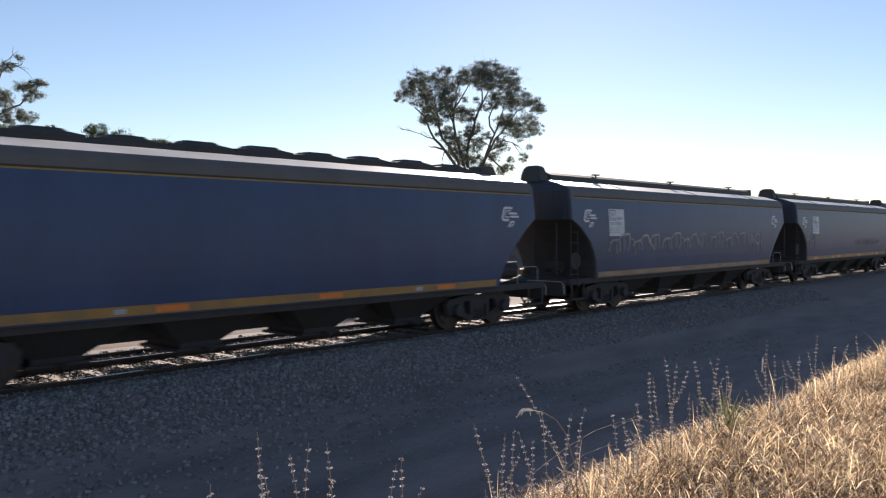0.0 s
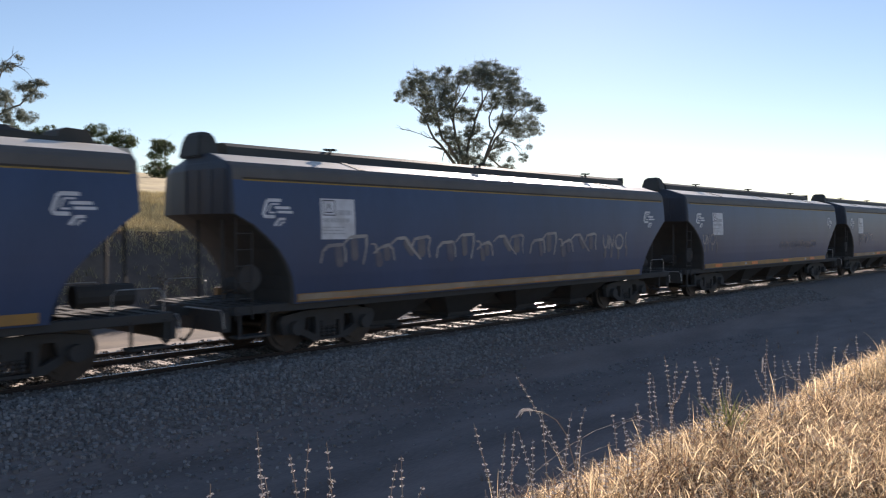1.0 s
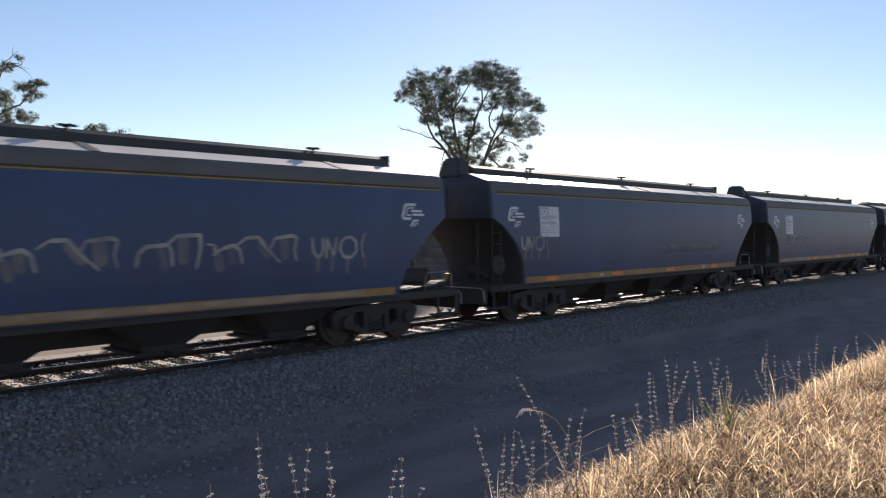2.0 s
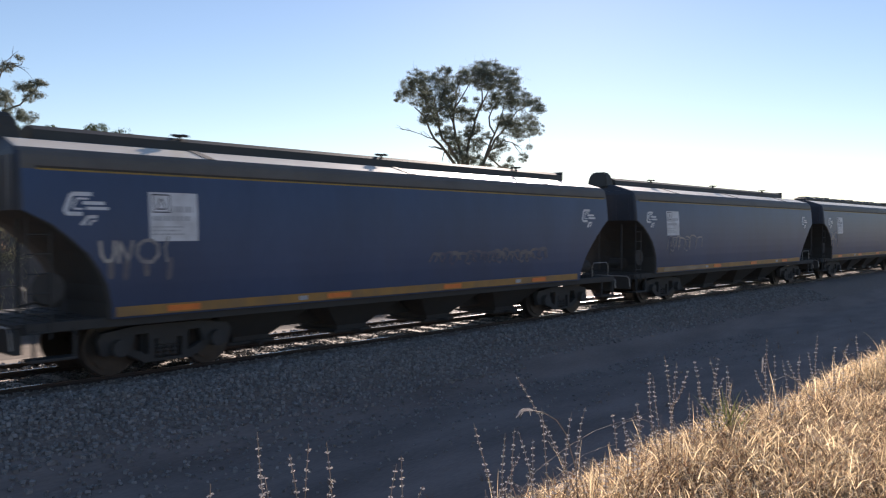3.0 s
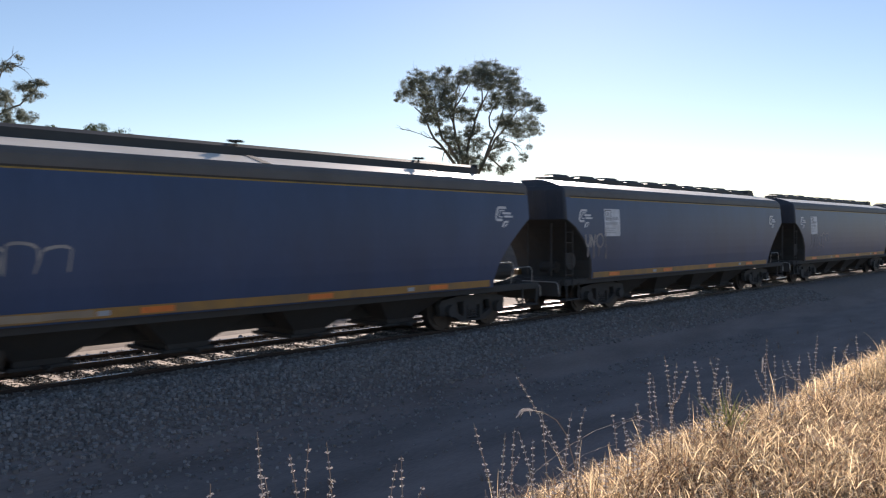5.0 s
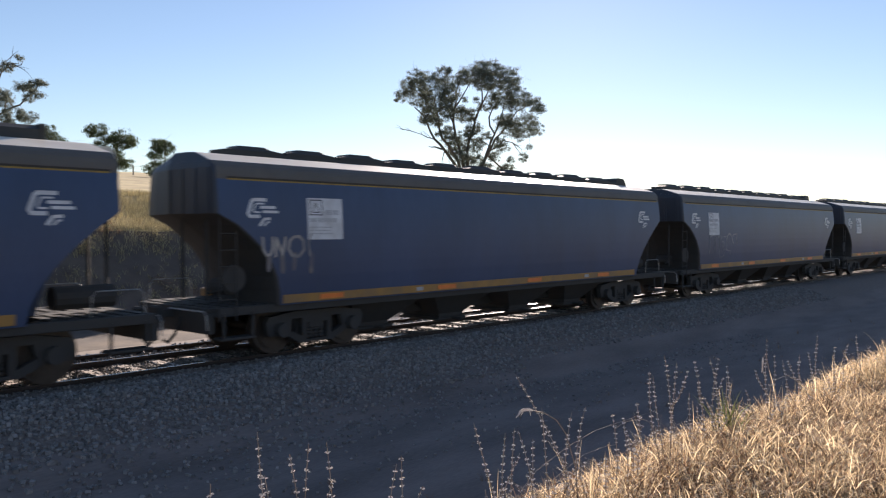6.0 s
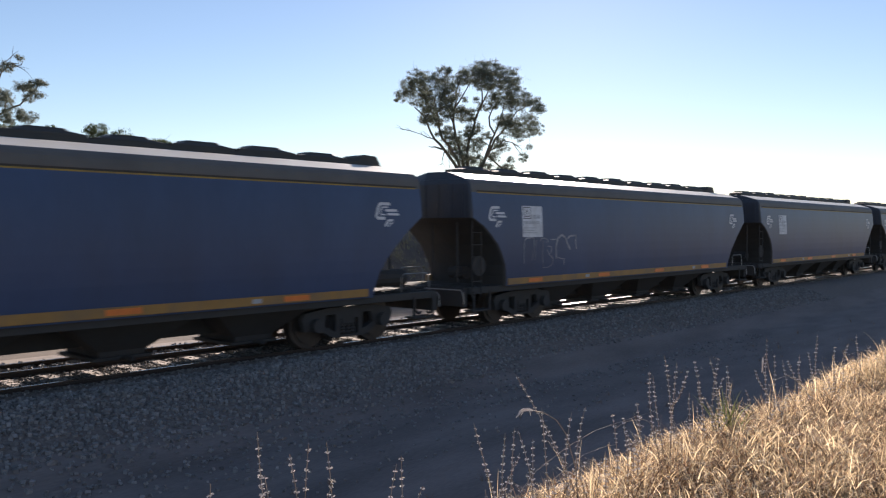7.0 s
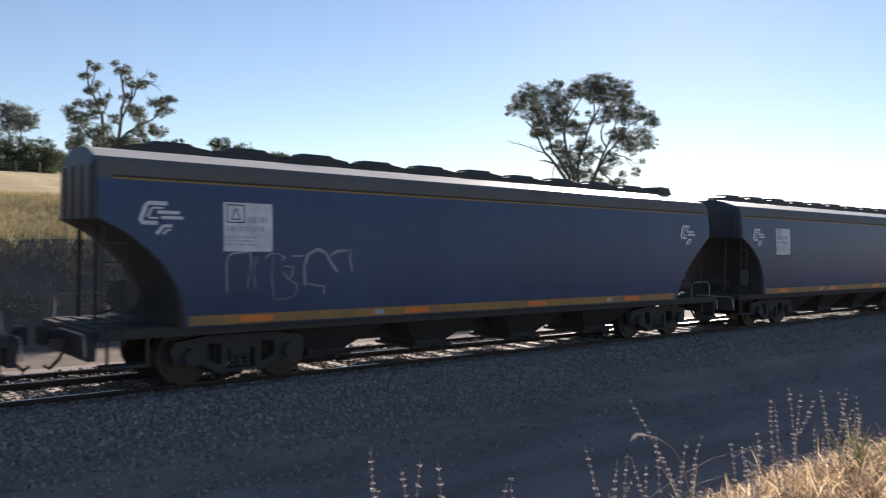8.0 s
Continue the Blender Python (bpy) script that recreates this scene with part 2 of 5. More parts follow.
def ground_sheet():
    xs = stations([(-3000, -300, 450), (-300, -40, 26), (-40, -8, 4), (-8, 30, 0.35), (30, 80, 1.5), (80, 300, 10), (300, 3000, 450)])
    ys = stations([(-3000, -60, 490), (-60, -20, 8), (-20, -13, 1.0), (-13, -8, 0.22), (-8, -4.1, 0.4), (-4.1, -1.9, 0.3), (-1.9, -0.92, 0.49), (-0.92, -0.6, 0.32), (-0.6, 0.6, 0.6), (0.6, 0.92, 0.32), (0.92, 1.9, 0.49), (1.9, 3.3, 0.35),
                   (3.3, 20, 0.4), (20, 60, 3), (60, 160, 8), (160, 400, 60), (400, 3000, 650)])
    verts = [(x, y, ground_z(x, y)) for y in ys for x in xs]
    nx = len(xs)
    faces = [(j * nx + i, j * nx + i + 1, (j + 1) * nx + i + 1, (j + 1) * nx + i) for j in range(len(ys) - 1) for i in range(nx - 1)]
    me = bpy.data.meshes.new("ground")
    me.from_pydata(verts, [], faces)
    for m in (EARTH, STONE_BED, FIELD, SHADE_BROWN, GRAVEL):
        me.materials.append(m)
    mats = []
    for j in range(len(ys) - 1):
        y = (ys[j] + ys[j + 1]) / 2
        # 5.6 to 12.9 takes the brown that carries the shade
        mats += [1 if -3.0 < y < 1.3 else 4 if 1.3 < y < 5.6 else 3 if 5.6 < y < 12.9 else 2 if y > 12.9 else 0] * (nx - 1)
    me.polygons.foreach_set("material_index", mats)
    me.shade_smooth()
    return tagged(new("ground", me), "dry earth and pale straw paddock on both sides of the railway", "ground", kind="structure")


# cutting face and foot: shade put into a darker brown
SHADE_BROWN = material("shaded_bank_brown", (0.16, 0.125, 0.095), (0.095, 0.076, 0.06), 2.0, 0.95, bump=0.7, fine=20, dirt=(0.22, 0.165, 0.11), dirt_scale=0.9, dirt_amount=0.8)
GRAVEL = material("pale_gravel", (0.33, 0.275, 0.235), (0.21, 0.175, 0.15), 6, 0.95, bump=0.5, fine=40, dirt=(0.4, 0.32, 0.22), dirt_scale=0.5)
STONE_BED = material("ballast_bed", (0.27, 0.225, 0.19), (0.15, 0.125, 0.105), 16, 0.95, bump=1.0, fine=45)
ground_sheet()


# ---- the track ----
def rail(y):
    bm = prism(bmesh.new(), [(y - 0.065, -0.115), (y + 0.065, -0.115), (y + 0.065, -0.10), (y + 0.01, -0.09), (y + 0.01, -0.045), (y + 0.035, -0.035), (y + 0.035, -0.003),
                             (y - 0.035, -0.003), (y - 0.035, -0.035), (y - 0.01, -0.045), (y - 0.01, -0.09), (y - 0.065, -0.10)], "x", -60, 420)
    ob = tagged(part("rail", bm, RAIL), "rusty steel rail with a polished running surface", "rail", "rails of the track", "structure")
    part("rail_head", one_box(-60, 420, y - 0.03, y + 0.03, -0.003, 0.0), RAILTOP, ob, "polished rail head")


rail(-0.7525)
rail(0.7525)
# added rail: gives the dark band and bright line past the far rail
extra_rail = tagged(part("spare_rail", prism(bmesh.new(), [(1.515, -0.155), (1.645, -0.155), (1.645, -0.14), (1.59, -0.13), (1.59, -0.045), (1.615, -0.035), (1.615, 0.0),
                                                      (1.545, 0.0), (1.545, -0.035), (1.57, -0.045), (1.57, -0.13), (1.515, -0.14)], "x", -20, 60), RAIL),
               "rusty rail added along the sleeper ends to fit the view", "rail", "rails of the track", "structure")
part("rail_head", one_box(-20, 60, 1.552, 1.608, 0.0, 0.003), RAILTOP, extra_rail, "bright head of the added rail")


def sleepers():
    rnd = random.Random(4)
    shared = []
    for k in range(5):
        shared.append(one_box(-0.115, 0.115, -1.22 - 0.05 * rnd.random(), 1.22 + 0.05 * rnd.random(), -0.25, -0.090, bevel=0.012))
    meshes = []
    for bm in shared:
        ob = part("sleeper", bm, TIMBER)
        meshes.append(ob.data)
        bpy.data.objects.remove(ob)
    x = -12.0
    while x < 130:
        ob = new("sleeper", meshes[rnd.randrange(5)])
        ob.matrix_world = pose(x + rnd.uniform(-0.03, 0.03), rnd.uniform(-0.04, 0.04), rnd.uniform(-0.006, 0.0), 0, 0, rnd.uniform(-1.2, 1.2))
        tagged(ob, "weathered grey timber sleeper bedded in ballast", "sleeper", "sleepers of the track", "structure")
        x += 0.66


sleepers()


def ballast():
    rnd = np.random.RandomState(5)
    xs, ys, sz = [], [], []
    for x0, x1, y0, y1, per, size in ((-3, 14, -2.8, -1.25, 300, 0.027), (-3, 14, -3.5, -2.8, 190, 0.027), (-3, 14, -4.3, -3.5, 60, 0.024), (14, 36, -2.6, -1.25, 130, 0.03), (14, 36, -3.3, -2.6, 60, 0.028), (-8, 45, 1.25, 3.9, 130, 0.03), (-4, 40, 3.9, 5.2, 40, 0.035),
                                      (-3, 24, -4.9, -4.1, 34, 0.022), (-3, 24, -6.2, -4.7, 12, 0.02)):
        n = int((x1 - x0) * (y1 - y0) * per)
        xs.append(rnd.uniform(x0, x1, n)), ys.append(rnd.uniform(y0, y1, n)), sz.append(size * rnd.uniform(0.6, 1.4, n))
    near, far = 17 * 2 * 430, 31 * 2.5 * 150
    inner = (np.concatenate([rnd.uniform(-3, 14, near), rnd.uniform(14, 45, int(far))]), rnd.uniform(-1.0, 1.0, near + int(far)), 0.024 * rnd.uniform(0.6, 1.35, near + int(far)))
    for name, mat, label, (xs, ys, sz) in (("ballast_stones", STONE, "loose crushed grey and tan ballast stones", [np.concatenate(a) for a in (xs, ys, sz)]),
                                           ("oily_ballast", DARK_STONE, "darker ballast stones between the rails", inner)):
        scatter_stones(name, mat, label, xs, ys, sz, rnd)


def scatter_stones(name, mat, label, xs, ys, sz, rnd):
    cube = np.array([(-1, -1, -1), (1, -1, -1), (1, 1, -1), (-1, 1, -1), (-1, -1, 1), (1, -1, 1), (1, 1, 1), (-1, 1, 1)], float)
    quads = np.array([(0, 3, 2, 1), (4, 5, 6, 7), (0, 1, 5, 4), (1, 2, 6, 5), (2, 3, 7, 6), (3, 0, 4, 7)])
    near_rail = np.abs(np.abs(ys) - 0.7525) < 0.1
    xs, ys, sz = xs[~near_rail], ys[~near_rail], sz[~near_rail]
    n = len(xs)
    py, pz = [p[0] for p in PROFILE], [p[1] for p in PROFILE]
    zs = np.interp(ys, py, pz) + sz * 0.25
    v = cube[None] * (0.6 + 0.4 * rnd.rand(n, 8, 1)) * sz[:, None, None] * rnd.uniform(0.7, 1.2, (n, 1, 3))
    a, b = rnd.uniform(0, 6.28, n), rnd.uniform(-0.7, 0.7, n)
    ca, sa, cb, sb = np.cos(a)[:, None], np.sin(a)[:, None], np.cos(b)[:, None], np.sin(b)[:, None]
    x, y, z = v[..., 0], v[..., 1], v[..., 2]
    x, z = cb * x + sb * z, cb * z - sb * x
    x, y = ca * x - sa * y, sa * x + ca * y
    pts = np.stack([x + xs[:, None], y + ys[:, None], z + zs[:, None]], -1).reshape(-1, 3)
    faces = (quads[None] + 8 * np.arange(n)[:, None, None]).reshape(-1, 4)
    ob = from_arrays(name, pts.tolist(), faces.tolist(), mat)
    tagged(ob, label, "ballast", kind="stuff")


ballast()


# ---- the grain train ----
PITCH, HALF = 17.9, 8.35                   # from wagon to wagon, and half a body's length
CUT = {1: (0.62, 0.15), -1: (0.34, 0.1)}    # near corner at one end, rounded far corner at the other, fitted to the camera's view


def side_y(z):
    """Half the width of the gently bowed body at height z."""
    return 1.37 + 0.08 * max(0.0, 1 - ((z - 2.15) / 1.15) ** 2)


def body_levels():
    rows = []
    for z, lead, trail in ((0.97, 1.22, 1.40), (1.22, 1.2, 1.36), (1.5, 1.13, 1.24), (1.75, 1.0, 1.06), (2.0, 0.82, 0.82), (2.25, 0.54, 0.54), (2.45, 0.28, 0.28), (2.65, 0.0, 0.0),
                           (2.85, 0.0, 0.0), (3.05, 0.0, 0.0), (3.25, 0.0, 0.0)):
        rows.append((z, HALF - lead, side_y(z), HALF - trail))
    return rows


def stroke_box(bm, x0, x1, z0, z1, out, slant=0.0):
    """A flat painted bar on the near side, leaning by slant, that follows the bow of the side."""
    n = max(1, math.ceil((z1 - z0) / 0.1))
    rows = []
    for k in range(n + 1):
        f = k / n
        z = z0 + (z1 - z0) * f
        y, dx = -side_y(z) - out, slant * f
        rows.append([bm.verts.new(p) for p in ((x0 + dx, y, z), (x1 + dx, y, z), (x1 + dx, y + 0.008, z), (x0 + dx, y + 0.008, z))])
    for a, b in zip(rows, rows[1:]):
        for k in range(4):
            bm.faces.new((a[k], a[(k + 1) % 4], b[(k + 1) % 4], b[k]))
    bm.faces.new(rows[0][::-1])
    bm.faces.new(rows[-1])
    return bm


# colour of the strip that paints the shadow line under the cove
SHADOW_LINE = material("shadow_line_brown", (0.055, 0.042, 0.03), (0.035, 0.03, 0.025), 6, 0.7)


def emblem(parent, x):
    """Two nested slanted brackets, two bars that run out of them, and two short tails below, in white. Strokes: width, then (across, down)."""
    strokes = (("emblem", 0.062, ((0.44, 0.03), (0.16, 0.03), (0.115, 0.06), (0.03, 0.28), (0.06, 0.33), (0.28, 0.33))),
               ("inner_bracket", 0.030, ((0.38, 0.10), (0.215, 0.10), (0.19, 0.13), (0.145, 0.225), (0.165, 0.255), (0.29, 0.255))),
               ("bar", 0.052, ((0.29, 0.165), (0.63, 0.165))), ("bar", 0.048, ((0.345, 0.245), (0.69, 0.245))),
               ("tail", 0.050, ((0.51, 0.37), (0.37, 0.375), (0.27, 0.50))), ("tail", 0.032, ((0.49, 0.43), (0.435, 0.435), (0.37, 0.50))))
    root = None
    for name, wide, pts in strokes:
        ob = part(name, ribbon(bmesh.new(), [(x + a, 2.935 - b) for a, b in pts], wide, 0.004, 0.95), WHITE, root or parent, "" if root else "white angular painted emblem")
        root = root or ob


def data_panel(parent):
    x, z0, z1 = -6.48, 2.18, 2.97
    bm = stroke_box(bmesh.new(), x, x + 0.87, z0, z1, 0.004)
    panel = part("data_panel", bm, WHITE, parent, "white painted data panel with small markings")
    bm = bmesh.new()
    for a, b, c, d in ((0.05, 0.37, 0.74, 0.76), (0.05, 0.37, 0.46, 0.48), (0.05, 0.07, 0.48, 0.74), (0.35, 0.37, 0.48, 0.74)):
        stroke_box(bm, x + a, x + b, z0 + c, z0 + d, 0.007)
    stroke_box(bm, x + 0.12, x + 0.30, z0 + 0.51, z0 + 0.53, 0.007)
    stroke_box(bm, x + 0.12, x + 0.14, z0 + 0.52, z0 + 0.69, 0.007, 0.07)
    stroke_box(bm, x + 0.28, x + 0.30, z0 + 0.52, z0 + 0.69, 0.007, -0.07)
    part("panel_symbol", bm, INK, panel, "dark square mark with a triangle")
    bm, rnd = bmesh.new(), random.Random(8)
    for row_z, x0, x1, h in ((0.47, 0.44, 0.80, 0.10), (0.33, 0.05, 0.78, 0.08), (0.22, 0.05, 0.6, 0.025), (0.16, 0.05, 0.55, 0.025), (0.10, 0.05, 0.62, 0.025)):
        a = x0
        while a < x1 - 0.04:
            b = min(x1, a + rnd.uniform(0.04, 0.09) * (1 if h > 0.05 else 1.6))
            stroke_box(bm, x + a, x + b - 0.02, z0 + row_z, z0 + row_z + h, 0.007)
            a = b + 0.012
    part("panel_print", bm, material_grey, panel, "faint grey lines of print")["kind"] = "stuff"
    return panel


material_grey = material("faint_print", (0.42, 0.43, 0.45), (0.36, 0.37, 0.4), 8, 0.6)


def bogie(parent, x):
    """Three-piece freight bogie: bolster, two side frames with springs and axle boxes, two wheelsets."""
    b = part("bogie", one_box(x - 0.2, x + 0.2, -1.05, 1.05, 0.42, 0.72, bevel=0.03), STEEL, parent)
    for sy in (-1, 1):
        y0, y1 = sorted((sy * 0.93, sy * 1.07))
        rim = [(x - 1.22, 0.60), (x - 1.15, 0.72), (x - 0.55, 0.80), (x + 0.55, 0.80), (x + 1.15, 0.72), (x + 1.22, 0.60), (x + 1.15, 0.36),
               (x + 0.78, 0.36), (x + 0.42, 0.18), (x - 0.42, 0.18), (x - 0.78, 0.36), (x - 1.15, 0.36)]
        windows = [[(x + sx * 0.66, 0.44), (x + sx * 0.36, 0.30), (x + sx * 0.36, 0.66), (x + sx * 0.60, 0.66)] for sx in (-1, 1)]
        windows.append([(x - 0.25, 0.23), (x + 0.25, 0.23), (x + 0.25, 0.56), (x - 0.25, 0.56)])
        bm = holed_plate(rim, windows, y0, y1)
        part("side_frame", bm, STEEL, b)
        for dx in (-0.14, 0.0, 0.14):
            bm, rings = bmesh.new(), []
            for k in range(9):
                r = 0.062 if k % 2 else 0.045
                rings.append([bm.verts.new((x + dx + r * math.cos(t * math.pi / 4), sy * 1.0 + r * math.sin(t * math.pi / 4), 0.24 + 0.033 * k)) for t in range(8)])
            for ra, rb in zip(rings, rings[1:]):
                for t in range(8):
                    bm.faces.new((ra[t], ra[(t + 1) % 8], rb[(t + 1) % 8], rb[t]))
            part("spring", bm, STEEL, b)
        for dx in (-0.89, 0.89):
            part("axle_box", disc(bmesh.new(), x + dx, *sorted((sy * 1.06, sy * 1.2)), 0.47, 0.14, 12), STEEL, b)
    # added boxes: stop sunlight that would pass through the side-frame windows
    for dx in (-0.36, 0.36):
        part("sun_block_beam", one_box(x + dx - 0.06, x + dx + 0.06, -0.9, 0.9, 0.24, 0.64, bevel=0.02), STEEL, b)
    for dx in (-0.89, 0.89):
        bm = bmesh.new()
        disc(bm, 0, -1.0, 1.0, 0, 0.075, 10)
        for sy in (-1, 1):
            disc(bm, 0, *sorted((sy * 0.685, sy * 0.82)), 0, 0.47, 28)
            disc(bm, 0, *sorted((sy * 0.66, sy * 0.69)), 0, 0.50, 28)
            disc(bm, 0, *sorted((sy * 0.82, sy * 0.85)), 0, 0.37, 20)
            for k in range(3):
                a = k * 2.094
                disc(bm, 0.2 * math.cos(a), *sorted((sy * 0.85, sy * 0.856)), 0.2 * math.sin(a), 0.04, 8)
        ws = part("wheelset", bm, WHEEL, b)
        ws.matrix_basis = pose(x + dx, 0, 0.47)
    return b


def grain_wagon(trough):
    """One covered grain hopper wagon. trough: one long roof hatch with hand wheels; otherwise a row of separate hatch lids."""
    w = new("grain_wagon")
    body = part("body", loft(bmesh.new(), body_levels(), recess=CUT), BLUE, w, "dark blue painted hopper body with bowed sides")
    body.data.materials.append(END)
    body.data.materials.append(STEEL)
    # faces turned along x get darker colours than the blue sides
    for f in body.data.polygons:
        if abs(f.normal.x) > 0.3:
            f.material_index = 1 if f.center.z > 2.62 else 2
    lv = [(3.25, HALF, 1.37), (3.33, HALF, 1.366), (3.40, HALF, 1.352), (3.46, HALF, 1.332), (3.51, HALF - 0.01, 1.297), (3.55, HALF - 0.02, 1.255), (3.578, HALF - 0.03, 1.21)]
    cove = part("roof_cove", loft(bmesh.new(), lv, recess=CUT), COVE, w, "dull grey curved upper edge of the body, roof paint toned for shade")
    lv = [(3.579, HALF - 0.03, 1.205), (3.632, HALF - 0.05, 1.03), (3.692, HALF - 0.07, 0.84), (3.735, HALF - 0.09, 0.70), (3.763, HALF - 0.11, 0.56), (3.775, HALF - 0.13, 0.3), (3.78, HALF - 0.16, 0.1)]
    roof = part("roof", loft(bmesh.new(), lv, recess=CUT), ROOF, w, "pale grey sheet roof catching the sun")
    # the end faces of cove and roof take the dark colour too
    for top in (cove, roof):
        top.data.materials.append(END)
        for f in top.data.polygons:
            if abs(f.normal.x) > 0.3:
                f.material_index = 1
    for sy in (-1, 1):
        y0, y1 = sorted((sy * 1.368, sy * 1.378))
        part("yellow_line", one_box(-HALF + (0.15 if sy < 0 else 0.75), HALF - (0.75 if sy < 0 else 0.15), y0, y1, 3.238, 3.266), YELLOW, w, "thin ochre line below the roof")
        part("cove_shadow_strip", one_box(-HALF + (0.15 if sy < 0 else 0.75), HALF - (0.75 if sy < 0 else 0.15), y0, y1, 3.268, 3.300), SHADOW_LINE, w, "dark strip painting the shadow line above the ochre line")
        y0, y1 = sorted((sy * 1.25, sy * 1.40))
        part("side_sill", one_box(-7.02, 6.18, y0, y1, 1.00, 1.16, bevel=0.006), SILL, w, "dusty ochre side sill")
        y0, y1 = sorted((sy * 1.15, sy * 1.30))
        part("lower_beam", one_box(-HALF, HALF, y0, y1, 0.84, 0.995, bevel=0.01), STEEL, w)
    for x in (-6.15, -2.75, 0.65, 4.05):
        part("reflector", one_box(x, x + 0.6, -1.407, -1.40, 1.03, 1.13), ORANGE, w, "orange reflective strip")
        if x in (-2.75, 4.05):
            part("stencil_mark", one_box(x - 0.7, x - 0.5, -1.405, -1.40, 1.04, 1.12), material_grey, w, "small pale stencil mark")
    for x in (-7.84, 6.34):
        emblem(w, x)
    data_panel(w)
    # roof hatches
    if trough:
        bm = prism(bmesh.new(), [(-0.32, 3.76), (-0.29, 3.95), (-0.14, 4.025), (0.14, 4.025), (0.29, 3.95), (0.32, 3.76)], "x", -HALF + 0.55, HALF - 1.35)
        part("trough_hatch", bm, HATCH, w, "long dark grey roof hatch cover")
        bm = bmesh.new()
        rings = []
        for z, x0, x1, y0, y1 in ((3.70, -0.12, 0.34, -0.38, 0.34), (3.98, -0.07, 0.32, -0.33, 0.30), (4.14, -0.02, 0.28, -0.27, 0.25), (4.19, 0.04, 0.22, -0.19, 0.18)):
            rings.append([bm.verts.new((-HALF + x, y, z)) for x, y in ((x0, y0), (x1, y0), (x1, y1), (x0, y1))])
        for a, b in zip(rings, rings[1:]):
            for k in range(4):
                bm.faces.new((a[k], a[(k + 1) % 4], b[(k + 1) % 4], b[k]))
        bm.faces.new(rings[0][::-1]), bm.faces.new(rings[-1])
        bmesh.ops.bevel(bm, geom=bm.edges[:], offset=0.03, segments=2, affect="EDGES")
        part("hatch_end_housing", bm, HATCH, w, "raised dark hatch end housing")
        for x in (-5.2, -0.15, 4.95):
            post = part("hand_wheel_post", tube(bmesh.new(), [(x, -0.2, 3.9), (x, -0.2, 4.07)], 0.035), STEEL, w)
            bm = bmesh.new()
            box(bm, x - 0.16, x + 0.16, -0.24, -0.16, 4.05, 4.085)
            box(bm, x - 0.03, x + 0.03, -0.35, -0.05, 4.052, 4.083)
            part("hand_wheel", bm, STEEL, post)
            bm = prism(bmesh.new(), [(-1.20, 3.57), (-1.21, 3.586), (-0.63, 3.768), (-0.3, 3.784), (-0.3, 3.76), (-0.62, 3.74)], "x", x - 0.09, x + 0.09)
            part("roof_strap", bm, HATCH, w)
        part("hatch_stop", one_box(HALF - 1.34, HALF - 1.26, -0.3, 0.3, 3.76, 4.045), HATCH, w)
    else:
        part("walkway_rail", one_box(-HALF + 0.6, HALF - 1.0, -0.34, -0.30, 3.76, 3.86), HATCH, w)
        for k in range(10):
            x = -7.45 + 0.62 + k * 1.42
            lv = [(3.76, 0.71, 0.28), (3.90, 0.70, 0.27), (3.925, 0.52, 0.25), (3.945, 0.40, 0.23), (3.99, 0.33, 0.2), (3.995, 0.2, 0.1)]
            bm = loft(bmesh.new(), lv, 0.06)
            bmesh.ops.translate(bm, verts=bm.verts, vec=(x, 0, 0.012 * (k % 3)))
            part("hatch_lid", bm, HATCH, w)
        bm = prism(bmesh.new(), [(HALF - 1.45, 3.75), (HALF - 1.40, 3.97), (HALF - 1.28, 4.02), (HALF - 0.92, 4.0), (HALF - 0.75, 3.75)], "y", -0.32, 0.32)
        part("vent_box", bm, HATCH, w, "raised dark hatch box at the end of the roof")
    # ends
    for sx in (-1, 1):
        end = HALF + (0.12 if sx < 0 else 0.0)
        for y in ((-1.2, -0.78, -0.36, 0.05) if sx < 0 else (0.0, 0.6, 1.2)):
            part("end_post", one_box(*sorted((sx * end, sx * (end + 0.016))), y - 0.04, y + 0.04, 2.66, 3.46, bevel=0.008), END, w)
        for y in ((-0.8, 0.0) if sx < 0 else (0.1, 0.8)):
            bm = tube(bmesh.new(), [(sx * (HALF - 0.1), y, 2.6), (sx * (HALF - 0.1), y, 1.1)], 0.03)
            part("end_stanchion", bm, STEEL, w)
        part("end_platform", one_box(*sorted((sx * (HALF - 1.5), sx * (HALF + 0.12))), -1.18, 1.18, 0.92, 0.985, bevel=0.008), STEEL, w)
        part("headstock", one_box(*sorted((sx * HALF, sx * (HALF + 0.14))), -1.2, 1.2, 0.54, 0.915, bevel=0.012), STEEL, w)
        bm = bmesh.new()
        box(bm, *sorted((sx * (HALF + 0.1), sx * (HALF + 0.42))), -0.09, 0.09, 0.78, 0.92, bevel=0.02)
        box(bm, *sorted((sx * (HALF + 0.36), sx * (HALF + 0.52))), -0.17, 0.13, 0.70, 1.0, bevel=0.03)
        part("coupler", bm, STEEL, w, "dark steel knuckle coupler")
        hose = [(sx * (HALF + 0.14), -0.35, 0.8), (sx * (HALF + 0.28), -0.36, 0.5), (sx * (HALF + 0.42), -0.36, 0.36), (sx * (HALF + 0.5), -0.34, 0.42)]
        part("air_hose", tube(bmesh.new(), hose, 0.028), STEEL, w, "hanging black rubber air hose")
        if sx < 0:
            lad = part("ladder", tube(bmesh.new(), [(sx * (HALF - 0.02), -1.33, 2.6), (sx * (HALF - 0.02), -1.33, 0.75)], 0.014), STEEL, w)
            part("ladder_stile", tube(bmesh.new(), [(sx * (HALF - 0.36), -1.33, 2.35), (sx * (HALF - 0.36), -1.33, 0.75)], 0.014), STEEL, lad)
            for k in range(6):
                z = 0.85 + 0.29 * k
